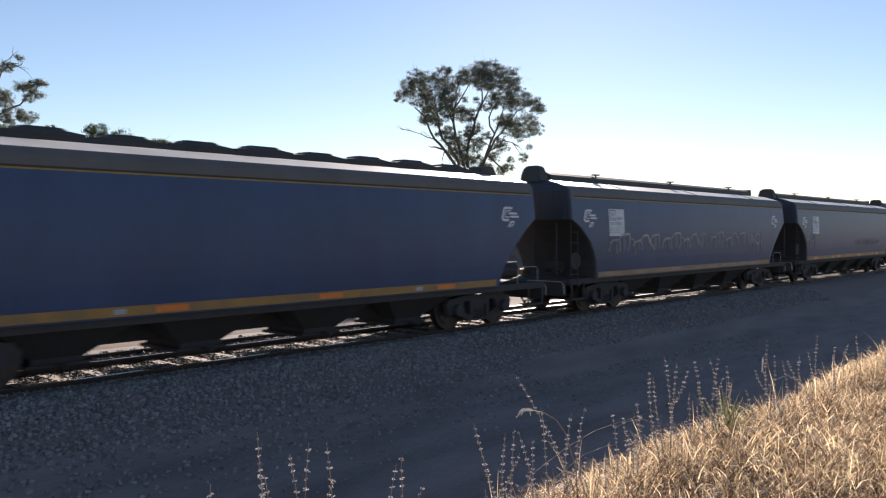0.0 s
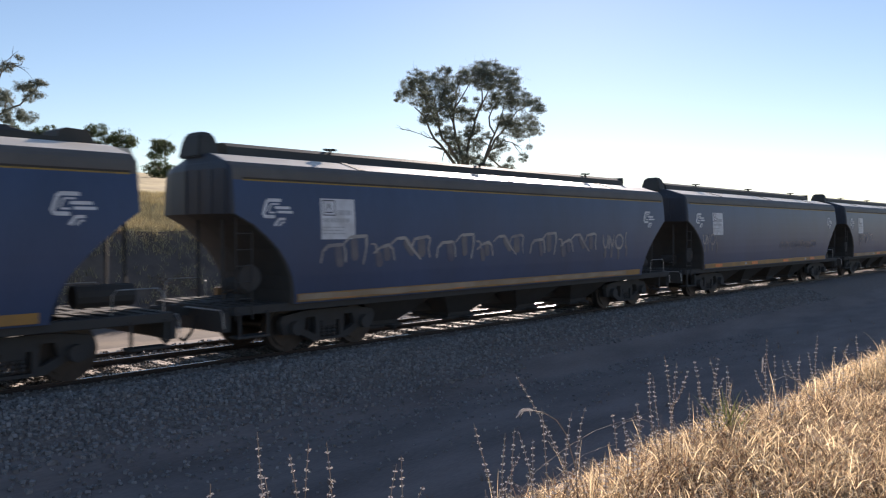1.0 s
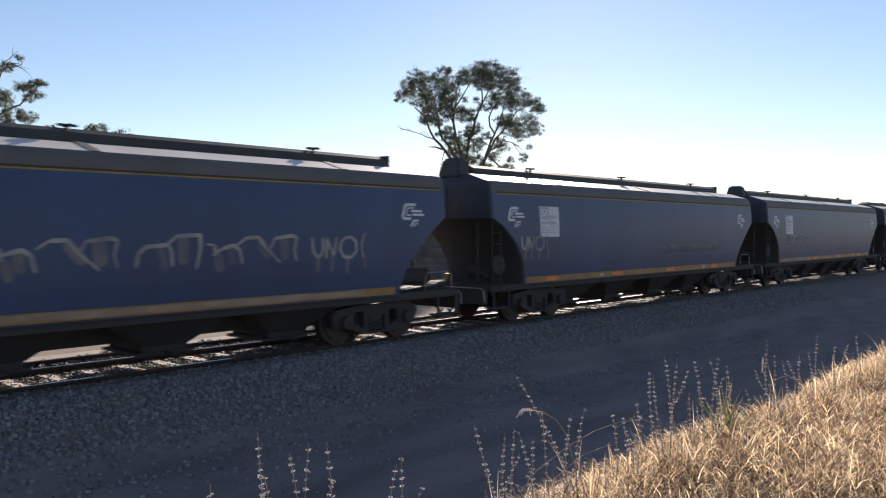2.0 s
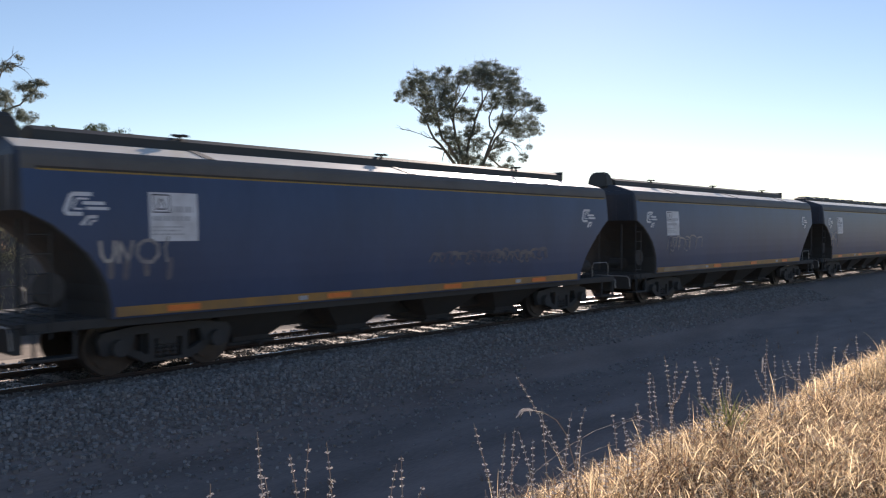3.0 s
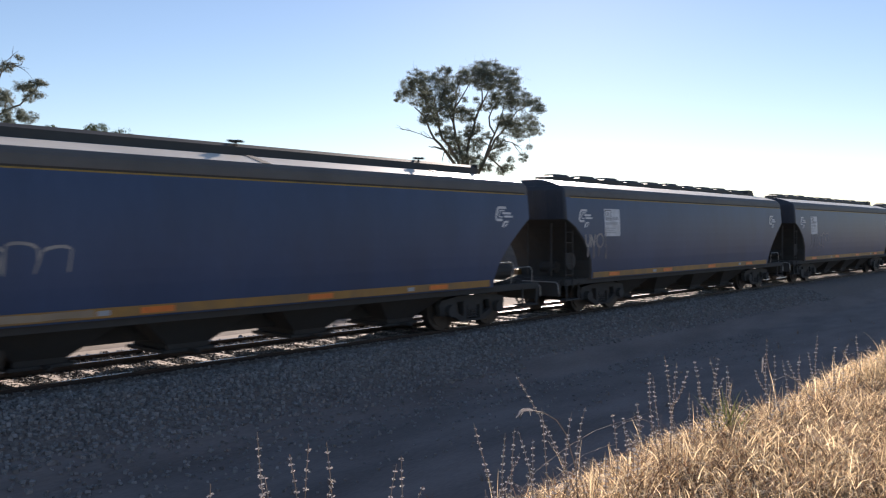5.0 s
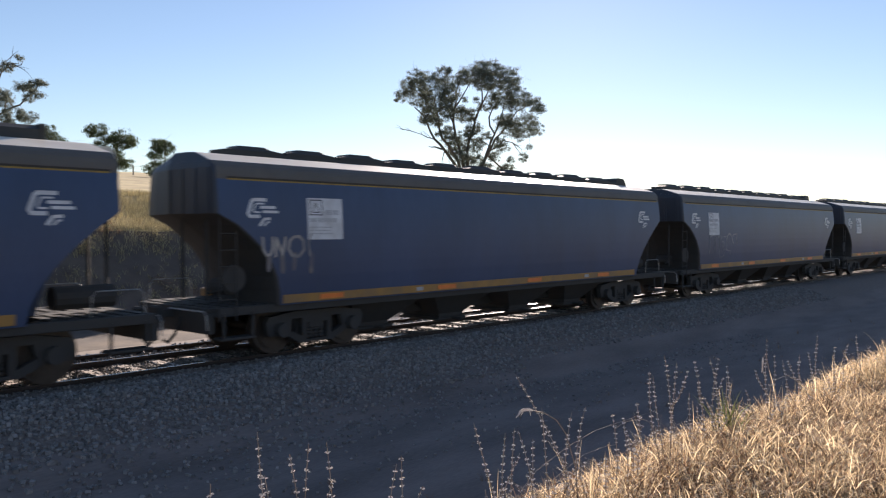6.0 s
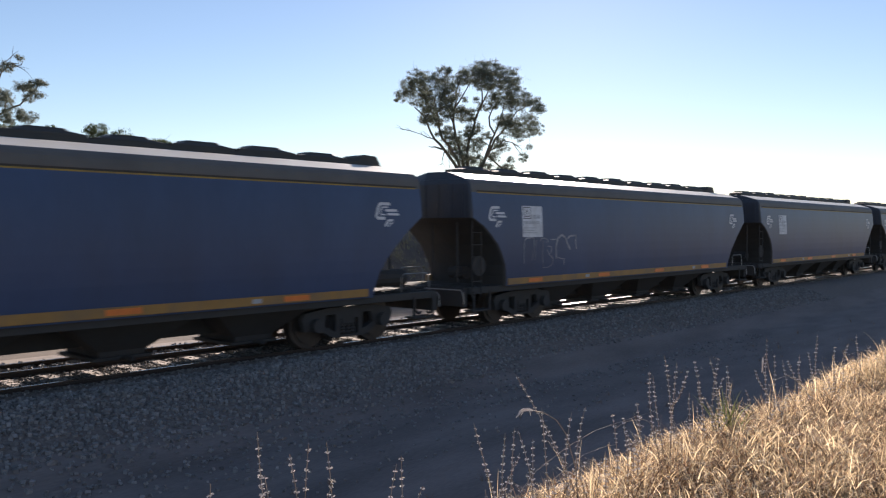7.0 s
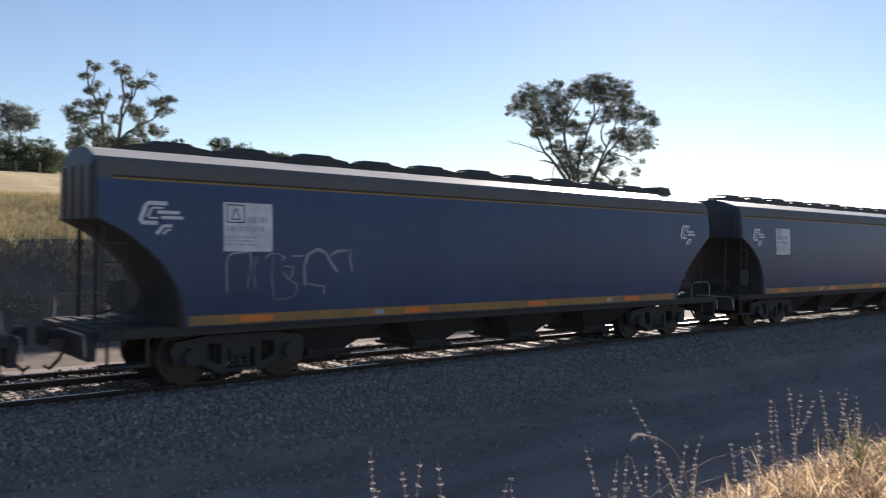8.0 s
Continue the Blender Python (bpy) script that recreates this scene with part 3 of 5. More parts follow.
                part("rung", tube(bmesh.new(), [(sx * (HALF - 0.36), -1.33, z), (sx * (HALF - 0.02), -1.33, z)], 0.010, 5), STEEL, lad)
        for y in ((-1.12, 1.12) if sx > 0 else (1.12,)):
            hoop = [(sx * (HALF - 0.95), y, 0.97), (sx * (HALF - 0.93), y, 1.32), (sx * (HALF - 0.85), y, 1.40), (sx * (HALF - 0.15), y, 1.40), (sx * (HALF - 0.06), y, 1.32), (sx * (HALF - 0.04), y, 0.97)]
            part("hand_rail", tube(bmesh.new(), hoop, 0.011, 6), GALV, w, "worn galvanised hand rail hoop")
        lever = [(sx * (HALF + 0.17), -1.24, 0.62), (sx * (HALF + 0.18), -1.22, 0.86), (sx * (HALF + 0.18), -1.15, 0.94), (sx * (HALF + 0.18), 0.0, 0.94)]
        part("uncoupling_lever", tube(bmesh.new(), lever, 0.014, 6), GALV, w, "bare metal uncoupling lever")
        for k in range(5):
            x = HALF - 1.3 + 0.29 * k
            part("tread_bar", one_box(*sorted((sx * x, sx * (x + 0.11))), -1.15, 1.15, 0.986, 1.004), STEEL, w)
        part("step", one_box(*sorted((sx * (HALF - 0.75), sx * (HALF - 0.05))), -1.34, -1.05, 0.42, 0.46), STEEL, w)
        for dx in (0.1, 0.7):
            part("step_hanger", one_box(*sorted((sx * (HALF - dx), sx * (HALF - dx - 0.04))), -1.32, -1.28, 0.45, 0.9), STEEL, w)
    # brake gear on the end platform, which shows in the gaps
    gear = part("brake_cylinder", disc(bmesh.new(), -HALF + 0.75, -0.55, -0.05, 1.3, 0.16, 14), STEEL, w, "round dusty brake cylinder")
    part("brake_rod", tube(bmesh.new(), [(-HALF + 0.75, -0.6, 1.3), (-HALF + 0.2, -0.6, 1.2)], 0.02), STEEL, gear)
    wheel = disc(bmesh.new(), -HALF + 0.35, -1.28, -1.24, 1.5, 0.24, 16)
    part("hand_brake_wheel", wheel, STEEL, w)
    part("air_reservoir", tube(bmesh.new(), [(HALF - 1.3, -0.5, 1.28), (HALF - 0.3, -0.5, 1.28)], 0.19, 12), STEEL, w, "dark round air reservoir")
    # centre sill and hopper outlets
    part("centre_sill", one_box(-HALF, HALF, -0.2, 0.2, 0.70, 1.0), STEEL, w)
    part("keel_beam", one_box(-4.9, 4.9, -0.17, 0.17, 0.42, 0.698), STEEL, w)
    for x in (-3.98, -1.43, 1.32, 3.92):
        bm = bmesh.new()
        top = [bm.verts.new((x + sx * 1.3, sy * 1.22, 1.03)) for sx, sy in ((-1, -1), (1, -1), (1, 1), (-1, 1))]
        mid = [bm.verts.new((x + sx * 0.42, sy * 0.62, 0.36)) for sx, sy in ((-1, -1), (1, -1), (1, 1), (-1, 1))]
        low = [bm.verts.new((x + sx * 0.40, sy * 0.60, 0.2)) for sx, sy in ((-1, -1), (1, -1), (1, 1), (-1, 1))]
        for a, b in ((top, mid), (mid, low)):
            for k in range(4):
                bm.faces.new((a[k], a[(k + 1) % 4], b[(k + 1) % 4], b[k]))
        bm.faces.new(top[::-1])
        bm.faces.new(low)
        out = part("hopper_outlet", bm, STEEL, w, "dark sloping hopper outlet")
        part("outlet_gate", one_box(x - 0.52, x + 0.52, -0.66, 0.66, 0.205, 0.27, bevel=0.01), STEEL, out)
        part("outlet_gear", tube(bmesh.new(), [(x, -0.66, 0.24), (x, -0.95, 0.24)], 0.035), STEEL, out)
    for x in (-HALF + 2.4, HALF - 2.4):
        bogie(w, x)
    return w


def scrawl(parent, x0, x1, z0, height, mat, seed, width=0.03, double=False):
    """Rounded unreadable sprayed shapes in a row, each a part; double: hollow shapes with a second line inside."""
    rnd, x = random.Random(seed), x0
    while x < x1 - 0.15:
        bm = bmesh.new()
        wide = rnd.uniform(0.32, 0.55) * (height / 0.5) ** 0.5
        h = height * rnd.uniform(0.8, 1.12)
        base = z0 + rnd.uniform(-0.12, 0.1) * height
        kind = rnd.choice((0, 0, 0, 1, 1, 2))
        line = width * rnd.uniform(0.7, 1.25)
        lean_l, lean_r, tip = rnd.uniform(-0.12, 0.05), rnd.uniform(-0.05, 0.14), rnd.uniform(-0.12, 0.12) * h

        def arch(k):
            g, top = 1 - 0.38 * k, h * (1 - 0.2 * k)
            pts = [(x + wide * (0.05 + 0.19 * k) + lean_l, base + (0.1 * k + 0.1) * h)]
            pts += [(x + wide * (0.5 - 0.45 * math.cos(a) * g), base + tip * math.cos(a) + top * (0.74 + 0.26 * math.sin(a) ** 0.6)) for a in (0.02, 0.5, 1.0, 1.57, 2.2, 2.8, 3.1)]
            pts.append((x + wide * (0.95 - 0.19 * k) + lean_r, base + top * rnd.uniform(0.0, 0.4)))
            return pts
        outer = arch(0)
        ribbon(bm, outer, line, 0.006)
        ribbon(bm, outer[2:7], line * 1.6, 0.008)
        if double or kind == 1:
            ribbon(bm, arch(1), line * 0.8, 0.007)
        if kind == 1:
            ribbon(bm, [(x + wide * 0.05 + lean_l, base + 0.1 * h), (x + wide * 0.3, base - 0.04), (x + wide * 0.45, base + 0.02)], line, 0.008)
        if kind == 2:
            ribbon(bm, [(x + wide * 0.5, base + h * 0.9), (x + wide * 0.45, base + h * 0.4), (x + wide * 0.55, base - h * 0.25)], line * 0.8, 0.009)
        part("graffiti_letter", bm, mat, parent, "sprayed graffiti letter, unreadable")
        x += wide * rnd.uniform(0.6, 1.02)


WORD = (((0, .1), (.01, .5), (.05, .68), (.17, .72), (.19, .5), (.2, .1)), ((.19, .7), (.25, .97), (.385, 1), (.39, .6), (.37, 0)),
        ((.405, .72), (.45, .7), (.46, .4)), ((.44, .38), (.5, .58), (.57, .68), (.61, .55), (.635, .1)),
        ((.6, .68), (.66, .9), (.74, .92), (.79, .6), (.9, .1)), ((.80, .55), (.83, .88), (.95, .96), (.985, .9), (.97, .5), (.99, .15)))
SHADES = (((.13, .68), (.16, -.05)), ((.29, .95), (.3, .15)), ((.475, .45), (.5, -.1)), ((.56, .6), (.57, .1)), ((.74, .85), (.83, .3)), ((.9, .9), (.91, .2)))


def sprayed_word(parent, x0, z0, wide, high, seed):
    """One row of unreadable outlined shapes, each with a broad thin shade sprayed inside; the same hand repeated it along the side."""
    rnd = random.Random(seed)
    for stroke, shade in zip(WORD, SHADES):
        jog = rnd.uniform(-0.02, 0.02)
        bm = bmesh.new()
        pts = [(x0 + (a + jog) * wide + 0.04 * high * b, z0 + b * high) for a, b in stroke]
        ribbon(bm, pts, 0.045 * rnd.uniform(0.8, 1.2), 0.008)
        ribbon(bm, pts[1:4], 0.07, 0.011)
        letter = part("graffiti_letter", bm, SPRAY_TAN, parent, "sprayed graffiti letter, unreadable")
        pts = [(x0 + (a + jog) * wide, z0 + b * high) for a, b in shade]
        part("sprayed_shade", ribbon(bmesh.new(), pts, 0.2 * rnd.uniform(0.7, 1.2), 0.005), THIN_SPRAY, letter, "thin tan overspray")


LETTERS = ((((.0, 1.0), (.02, .45), (.08, .2), (.16, .22), (.2, .5), (.2, 1.0)), 0.055), (((.26, .1), (.27, .95), (.40, .2), (.46, 1.0)), 0.055),
           (((.62, .98), (.54, .8), (.52, .45), (.6, .15), (.74, .12), (.84, .4), (.83, .8), (.74, 1.0), (.62, .98)), 0.06), (((1.0, 1.15), (.94, .7), (.97, .1)), 0.04))


def short_tag(parent, x, z, wide, high, seed):
    """Three thick sprayed capitals and a stroke, with thin spray run down below them."""
    rnd = random.Random(seed)
    for pts, line in LETTERS:
        letter = part("graffiti_letter", ribbon(bmesh.new(), [(x + a * wide, z + b * high) for a, b in pts], line, 0.007, 0.8), SPRAY_TAN, parent, "thick tan sprayed graffiti letter")
        a = pts[0][0] * 0.5 + pts[-1][0] * 0.5
        run = [(x + a * wide + rnd.uniform(0.02, 0.06), z + 0.3 * high), (x + a * wide + rnd.uniform(0.0, 0.08), z - rnd.uniform(0.3, 0.7) * high)]
        part("sprayed_shade", ribbon(bmesh.new(), run, 0.10, 0.005), THIN_SPRAY, letter, "thin tan overspray")


TAG = ((0.030, (.02, -.69), (-.01, -.31), (.0, -.12), (.09, -.05), (.40, -.03), (.43, -.19), (.37, -.62)), (0.026, (.51, -.62), (.47, -.31), (.53, -.1)),
       (0.028, (.68, -.14), (.75, -.06), (.92, -.05), (1.05, -.12), (.99, -.17)), (0.024, (.83, -.1), (.80, -.44), (.88, -.82), (1.10, -.82), (1.28, -.75), (1.30, -.59), (1.17, -.5)),
       (0.024, (1.03, -.26), (1.21, -.28), (1.2, -.4), (1.13, -.5), (1.01, -.34)), (0.030, (1.17, -.09), (1.42, -.09)),
       (0.055, (1.46, -.6), (1.42, -.28), (1.5, -.06), (1.69, .03), (1.84, -.03), (2.0, -.25), (2.12, -.38)), (0.050, (1.93, -.09), (2.1, .0), (2.38, .01), (2.36, -.13), (2.42, -.37)),
       (0.030, (1.84, -.78), (1.84, -.62), (1.67, -.6), (1.5, -.56)))


def thin_tag(parent, x, z):
    """Thin loose sprayed loops below the data panel; the last ones are thicker."""
    for wide, *pts in TAG:
        part("graffiti_letter", ribbon(bmesh.new(), [(x + a, z + b) for a, b in pts], wide, 0.006), SPRAY, parent, "sprayed graffiti letter, unreadable")


THIN_SPRAY = material("thin_tan_spray", (0.19, 0.172, 0.17), (0.11, 0.108, 0.135), 3, 0.5, dirt=(0.045, 0.06, 0.13), dirt_scale=1.5, dirt_amount=0.9)


DUSTY = material("tan_overspray", (0.40, 0.30, 0.20), (0.30, 0.22, 0.15), 2.5, 0.6, dirt=(0.24, 0.15, 0.07), dirt_scale=1.2, dirt_amount=0.7)


def smear(parent, x0, x1, mat, seed):
    """One long thin streak of overspray along the sill, uneven at its edges."""
    rnd, top, low, x = random.Random(seed), [], [], x0
    while x < x1:
        top.append((x, 1.142 + rnd.uniform(-0.014, 0.008)))
        low.append((x, 1.035 + rnd.uniform(-0.012, 0.014)))
        x += rnd.uniform(0.25, 0.7)
    part("overspray", prism(bmesh.new(), top + low[::-1], "y", -1.409, -1.403), mat, parent, "pale overspray on the sill")


def train():
    """The wagons in running order; the kind of roof hatch changes along the train."""
    kinds = {True: grain_wagon(True), False: grain_wagon(False)}
    used, wagons = set(), []
    for i in range(-2, 11):
        trough = i in (0, 1, 2)
        if trough not in used:
            w = kinds[trough]
            used.add(trough)
        else:
            w = None
        wagons.append((i, trough, w))
    made = []
    for i, trough, w in wagons:
        made.append((i, w or copy_thing(kinds[trough], Matrix.Identity(4))))
    for i, w in made:
        tagged(w, "dark blue grain hopper wagon with a long roof hatch" if i in (0, 1, 2) else "dark blue grain hopper wagon with separate roof hatches",
               "wagon", "wagons of the grain train")
    by = dict(made)
    by[0]["label"] = "dark blue grain hopper wagon with long sprayed graffiti"
    for k, x in enumerate((-6.54, -3.14, 0.30)):
        sprayed_word(by[0], x, 1.66 + 0.02 * k, 3.2, 0.58, k)
    short_tag(by[0], 3.9, 1.76, 1.35, 0.46, 4)
    smear(by[0], -7.0, 5.6, DUSTY, 5)
    short_tag(by[1], -7.3, 1.80, 1.15, 0.40, 6)
    scrawl(by[1], 0.2, 4.6, 1.62, 0.24, THIN_SPRAY, 7, 0.04)
    scrawl(by[2], -6.4, -3.9, 1.70, 0.45, SPRAY_TAN, 8, 0.035)
    smear(by[2], -6.6, -3.0, DUSTY, 9)
    short_tag(by[3], -7.52, 1.82, 1.12, 0.42, 10)
    thin_tag(by[4], -6.42, 2.20)
    return by


WAGONS = train()
ALONG = [(0.0, 19.555), (0.5, 14.083), (1.0, 8.803), (1.5, 3.543), (3.0, -12.629), (3.5, -18.019), (4.0, -23.493), (4.5, -28.933), (6.0, -45.224),
         (6.5, -50.574), (7.0, -56.279), (7.5, -61.71), (8.0, -67.122)]


def motions():
    for i, w in WAGONS.items():
        walk(w, [(t, pose(s + 7.86 + i * PITCH, 0, 0)) for t, s in ALONG])
        for b in w.children:
            if b.name.split(".")[0] == "bogie":
                for o in b.children:
                    if o.name.split(".")[0] == "wheelset":
                        at = o.matrix_basis.translation.copy()
                        walk(o, [(k / 15, pose(at.x, 0, 0.47, 0, -math.degrees(10.83 * k / 15 / 0.485), 0)) for k in range(121)])


# ---- trees ----
ACROSS, DEEP = Vector((0.6665, -0.7455, 0)), Vector((0.7455, 0.6665, 0))


def crown(clumps, per, leaf, rnd, droop=0.7):
    """Hanging leaves in flattened tufts: each clump (across, up, deep, radius) is a spread of small domes, fuller above than below."""
    verts, faces = [], []
    for a, u, d, r in clumps:
        subs = []
        for _ in range(int(14 + 34 * r * r)):
            way = Vector((rnd.gauss(0, 1), rnd.gauss(0, 1), rnd.gauss(0, 1))).normalized() * rnd.uniform(0.2, 1.0) ** 0.5 * r * 1.16
            subs.append((Vector((way.x * 1.12, way.y * 0.85 - 0.14 * r, way.z * 1.1)), rnd.uniform(0.26, 0.5) * (0.5 + 0.5 * r)))
        for _ in range(int(per * r * r) + 50):
            s, size_of = rnd.choice(subs)
            p = s + Vector((rnd.gauss(0, 1.0), rnd.gauss(-0.1, 0.7), rnd.gauss(0, 1.0))) * size_of * 0.42
            at = ACROSS * (a + p.x) + DEEP * (d + p.z) + Vector((0, 0, u + p.y))
            way = Vector((rnd.gauss(0, 0.6), rnd.gauss(0, 0.6), -droop + rnd.gauss(0, 0.45))).normalized()
            wide = way.cross(Vector((rnd.gauss(0, 1), rnd.gauss(0, 1), rnd.gauss(0, 1)))).normalized()
            size = leaf * rnd.uniform(0.6, 1.3)
            k = len(verts)
            mid = at + way * size * 0.45
            verts += [tuple(at), tuple(mid + wide * size * 0.2), tuple(at + way * size), tuple(mid - wide * size * 0.2)]
            faces.append((k, k + 1, k + 2, k + 3))
    return verts, faces


def bough(bm, pts, r0, r1, rnd, sides=7, wobble=0.12):
    """A tapered limb through points, with small kinks between them."""
    line = [pts[0]]
    for p, q in zip(pts, pts[1:]):
        kink = Vector((rnd.gauss(0, 1), rnd.gauss(0, 1), rnd.gauss(0, 0.6))) * wobble * min(1.0, (q - p).length * 0.5)
        line += [p.lerp(q, 0.5) + kink, q]
    n = len(line) - 1
    tube(bm, line, [r0 + (r1 - r0) * (i / n) ** 0.8 for i in range(n + 1)], sides)
    return line


def twigs(bm, end, base, r, thick, rnd):
    """A branch from base to the middle of a clump, and twigs that spread through it."""
    mid = base.lerp(end, 0.5) + Vector((rnd.gauss(0, 0.12), rnd.gauss(0, 0.12), 0.12)) * (end - base).length
    line = bough(bm, [base, mid, end], thick, thick * 0.4, rnd, 5, 0.1)
    for _ in range(int(6 + r * 8)):
        tip = end + Vector((rnd.gauss(0, 0.75), rnd.gauss(0, 0.75), rnd.gauss(0.1, 0.55))) * r
        q = line[rnd.randrange(2, len(line))]
        tube(bm, [q, q.lerp(tip, 0.5) + Vector((0, 0, 0.1 * r)), tip], [thick * 0.42, thick * 0.28, thick * 0.1], 4)


def tree(name, at, clumps, stems, thick, per, leaf, seed, label, mat=LEAF, bare=(), fill=0.0):
    """at: x, y and the height over the rails from which clumps (across, up, radius), stems and dead boughs (both rows of (across, up)) are told.
    A stem whose first point lies low starts at the ground; the others fork from a stem before them."""
    rnd = random.Random(seed)
    x, y, level = at
    drop = level - ground_z(x, y)
    reach = max(abs(c[0]) for c in clumps)
    root = new(name)
    root.matrix_world = pose(x, y, ground_z(x, y))
    bm, nodes = bmesh.new(), []
    for row in stems:
        first = ACROSS * row[0][0] + Vector((0, 0, row[0][1] + drop))
        low = row[0][1] + drop < 2.2
        if low or not nodes:
            start, r0, deep = ACROSS * row[0][0] * 0.6 + DEEP * rnd.uniform(-0.3, 0.3) + Vector((0, 0, -0.4)), thick, rnd.uniform(-0.28, 0.28) * reach
        else:
            start, r0 = min(nodes, key=lambda n: (n[0].dot(ACROSS) - row[0][0]) ** 2 + (n[0].z - first.z) ** 2)
            r0, deep = r0 * 0.75, start.dot(DEEP) + rnd.uniform(-0.2, 0.2) * reach
        base_deep, pts = start.dot(DEEP), [start]
        for i, (a, u) in enumerate(row[1:], 1):
            pts.append(ACROSS * a + DEEP * (base_deep + (deep - base_deep) * i / (len(row) - 1)) + Vector((0, 0, u + drop)))
        r1 = r0 * 0.28
        line = bough(bm, pts, r0, r1, rnd)
        nodes += [(p, r0 + (r1 - r0) * i / len(line)) for i, p in enumerate(line) if i]
    full = []
    for a, u, r in clumps:
        flat = sorted(nodes, key=lambda n: (n[0].dot(ACROSS) - a) ** 2 + (n[0].z - (u + drop) + 0.4) ** 2)[0]
        end = ACROSS * a + DEEP * (flat[0].dot(DEEP) + rnd.gauss(0, 0.7) * r) + Vector((0, 0, u + drop))
        twigs(bm, end, flat[0], r, min(flat[1] * 0.55, 0.045 + 0.02 * r), rnd)
        full.append((a, u + drop, end.dot(DEEP), r))
    for p, r in nodes:
        if p.z > 6.5 and rnd.random() < fill:
            size = rnd.uniform(0.28, 0.55)
            end = p + Vector((rnd.gauss(0, 0.6), rnd.gauss(0, 0.6), rnd.gauss(0.2, 0.4)))
            twigs(bm, end, p, size, min(r * 0.5, 0.035), rnd)
            full.append((end.dot(ACROSS), end.z, end.dot(DEEP), size))
    for row in bare:
        pts = [ACROSS * a + Vector((0, 0, u + drop)) for a, u in row]
        near = min(nodes, key=lambda n: (n[0].dot(ACROSS) - row[0][0]) ** 2 + (n[0].z - pts[0].z) ** 2)[0]
        pts = [near] + [p + DEEP * near.dot(DEEP) for p in pts[1:]]
        line = bough(bm, pts, 0.075, 0.02, rnd, 5)
        for i in range(1, len(line)):
            for _ in range(2):
                way = (line[i] - line[i - 1]).normalized()
                tip = line[i] + (way + Vector((rnd.gauss(0, 0.5), rnd.gauss(0, 0.5), rnd.gauss(0.15, 0.5)))) * rnd.uniform(0.4, 0.9)
                tube(bm, [line[i], line[i].lerp(tip, 0.5) + Vector((0, 0, 0.06)), tip], [0.024, 0.017, 0.007], 4)
    part("trunk", bm, BARK, root, "grey-brown gum trunk with spreading limbs")
    from_arrays("crown", *crown(full, per, leaf, rnd), mat, root)
    return tagged(root, label, "tree", "trees beyond the railway")


# the broad gum: stems from the ground and the forks from them, its dense upper clumps, its thin lower ones
BROAD_STEMS = (((-0.4, -0.4), (-1.0, 2.6), (-2.2, 4.3), (-3.3, 5.5), (-4.0, 6.9), (-4.6, 8.2), (-5.5, 9.0)), ((-0.2, -0.4), (-0.7, 3.0), (-1.8, 4.7), (-2.8, 6.5), (-3.0, 8.0), (-3.3, 9.6)),
               ((0.1, -0.4), (-0.2, 3.4), (-1.0, 5.9), (-1.2, 8.8), (-1.0, 10.4), (-0.4, 12.3)), ((0.4, -0.4), (0.3, 3.0), (0.5, 5.5), (1.1, 7.5), (1.9, 9.6), (1.7, 11.6)),
               ((0.7, -0.4), (2.1, 3.0), (2.7, 4.7), (3.3, 6.1), (2.7, 8.0), (3.1, 9.0)), ((2.1, 3.0), (3.3, 5.5), (4.4, 6.7), (5.6, 8.4), (7.1, 9.2)), ((2.7, 4.3), (4.2, 5.3), (5.2, 5.1), (6.0, 4.5)))
BROAD_FORKS = (((-2.8, 6.5), (-3.9, 9.0), (-5.3, 10.6), (-6.3, 11.2)), ((-1.0, 7.5), (-2.2, 10.4), (-2.5, 12.9)), ((1.5, 8.6), (2.7, 11.0), (4.2, 12.3)), ((-1.2, 8.8), (0.2, 11.0), (1.1, 12.9)),
               ((-2.2, 4.3), (-3.3, 4.6), (-3.9, 4.6)), ((3.3, 6.1), (4.2, 8.6), (5.2, 11.2)), ((5.2, 5.1), (6.4, 3.6), (7.1, 4.6)), ((2.7, 3.6), (3.9, 2.6), (4.8, 2.5)))
BROAD_UPPER = ((-6.1, 11.4, 1.0), (-7.0, 10.2, 0.7), (-5.2, 12.2, 0.9), (-2.5, 13.0, 0.9), (-3.9, 11.3, 1.2), (-2.1, 11.9, 0.9), (-5.1, 10.2, 1.1), (-3.3, 9.6, 1.3), (-1.8, 10.6, 1.1), (-2.2, 8.4, 1.1),
               (-4.1, 8.2, 0.9), (-0.2, 8.6, 1.0), (0.4, 8.2, 0.8), (0.9, 12.8, 1.4), (2.7, 13.1, 1.2), (2.1, 11.9, 1.2), (4.6, 12.3, 1.2), (5.3, 11.6, 0.9), (3.3, 11.6, 1.2), (-0.2, 12.5, 0.8),
               (4.2, 10.0, 1.1), (5.8, 10.0, 1.2), (7.3, 9.2, 0.9), (8.0, 8.6, 0.6), (6.4, 7.5, 1.1), (7.6, 6.8, 0.9), (4.8, 6.9, 1.1), (4.2, 7.5, 0.9), (3.1, 10.2, 0.8), (6.0, 6.1, 0.7))
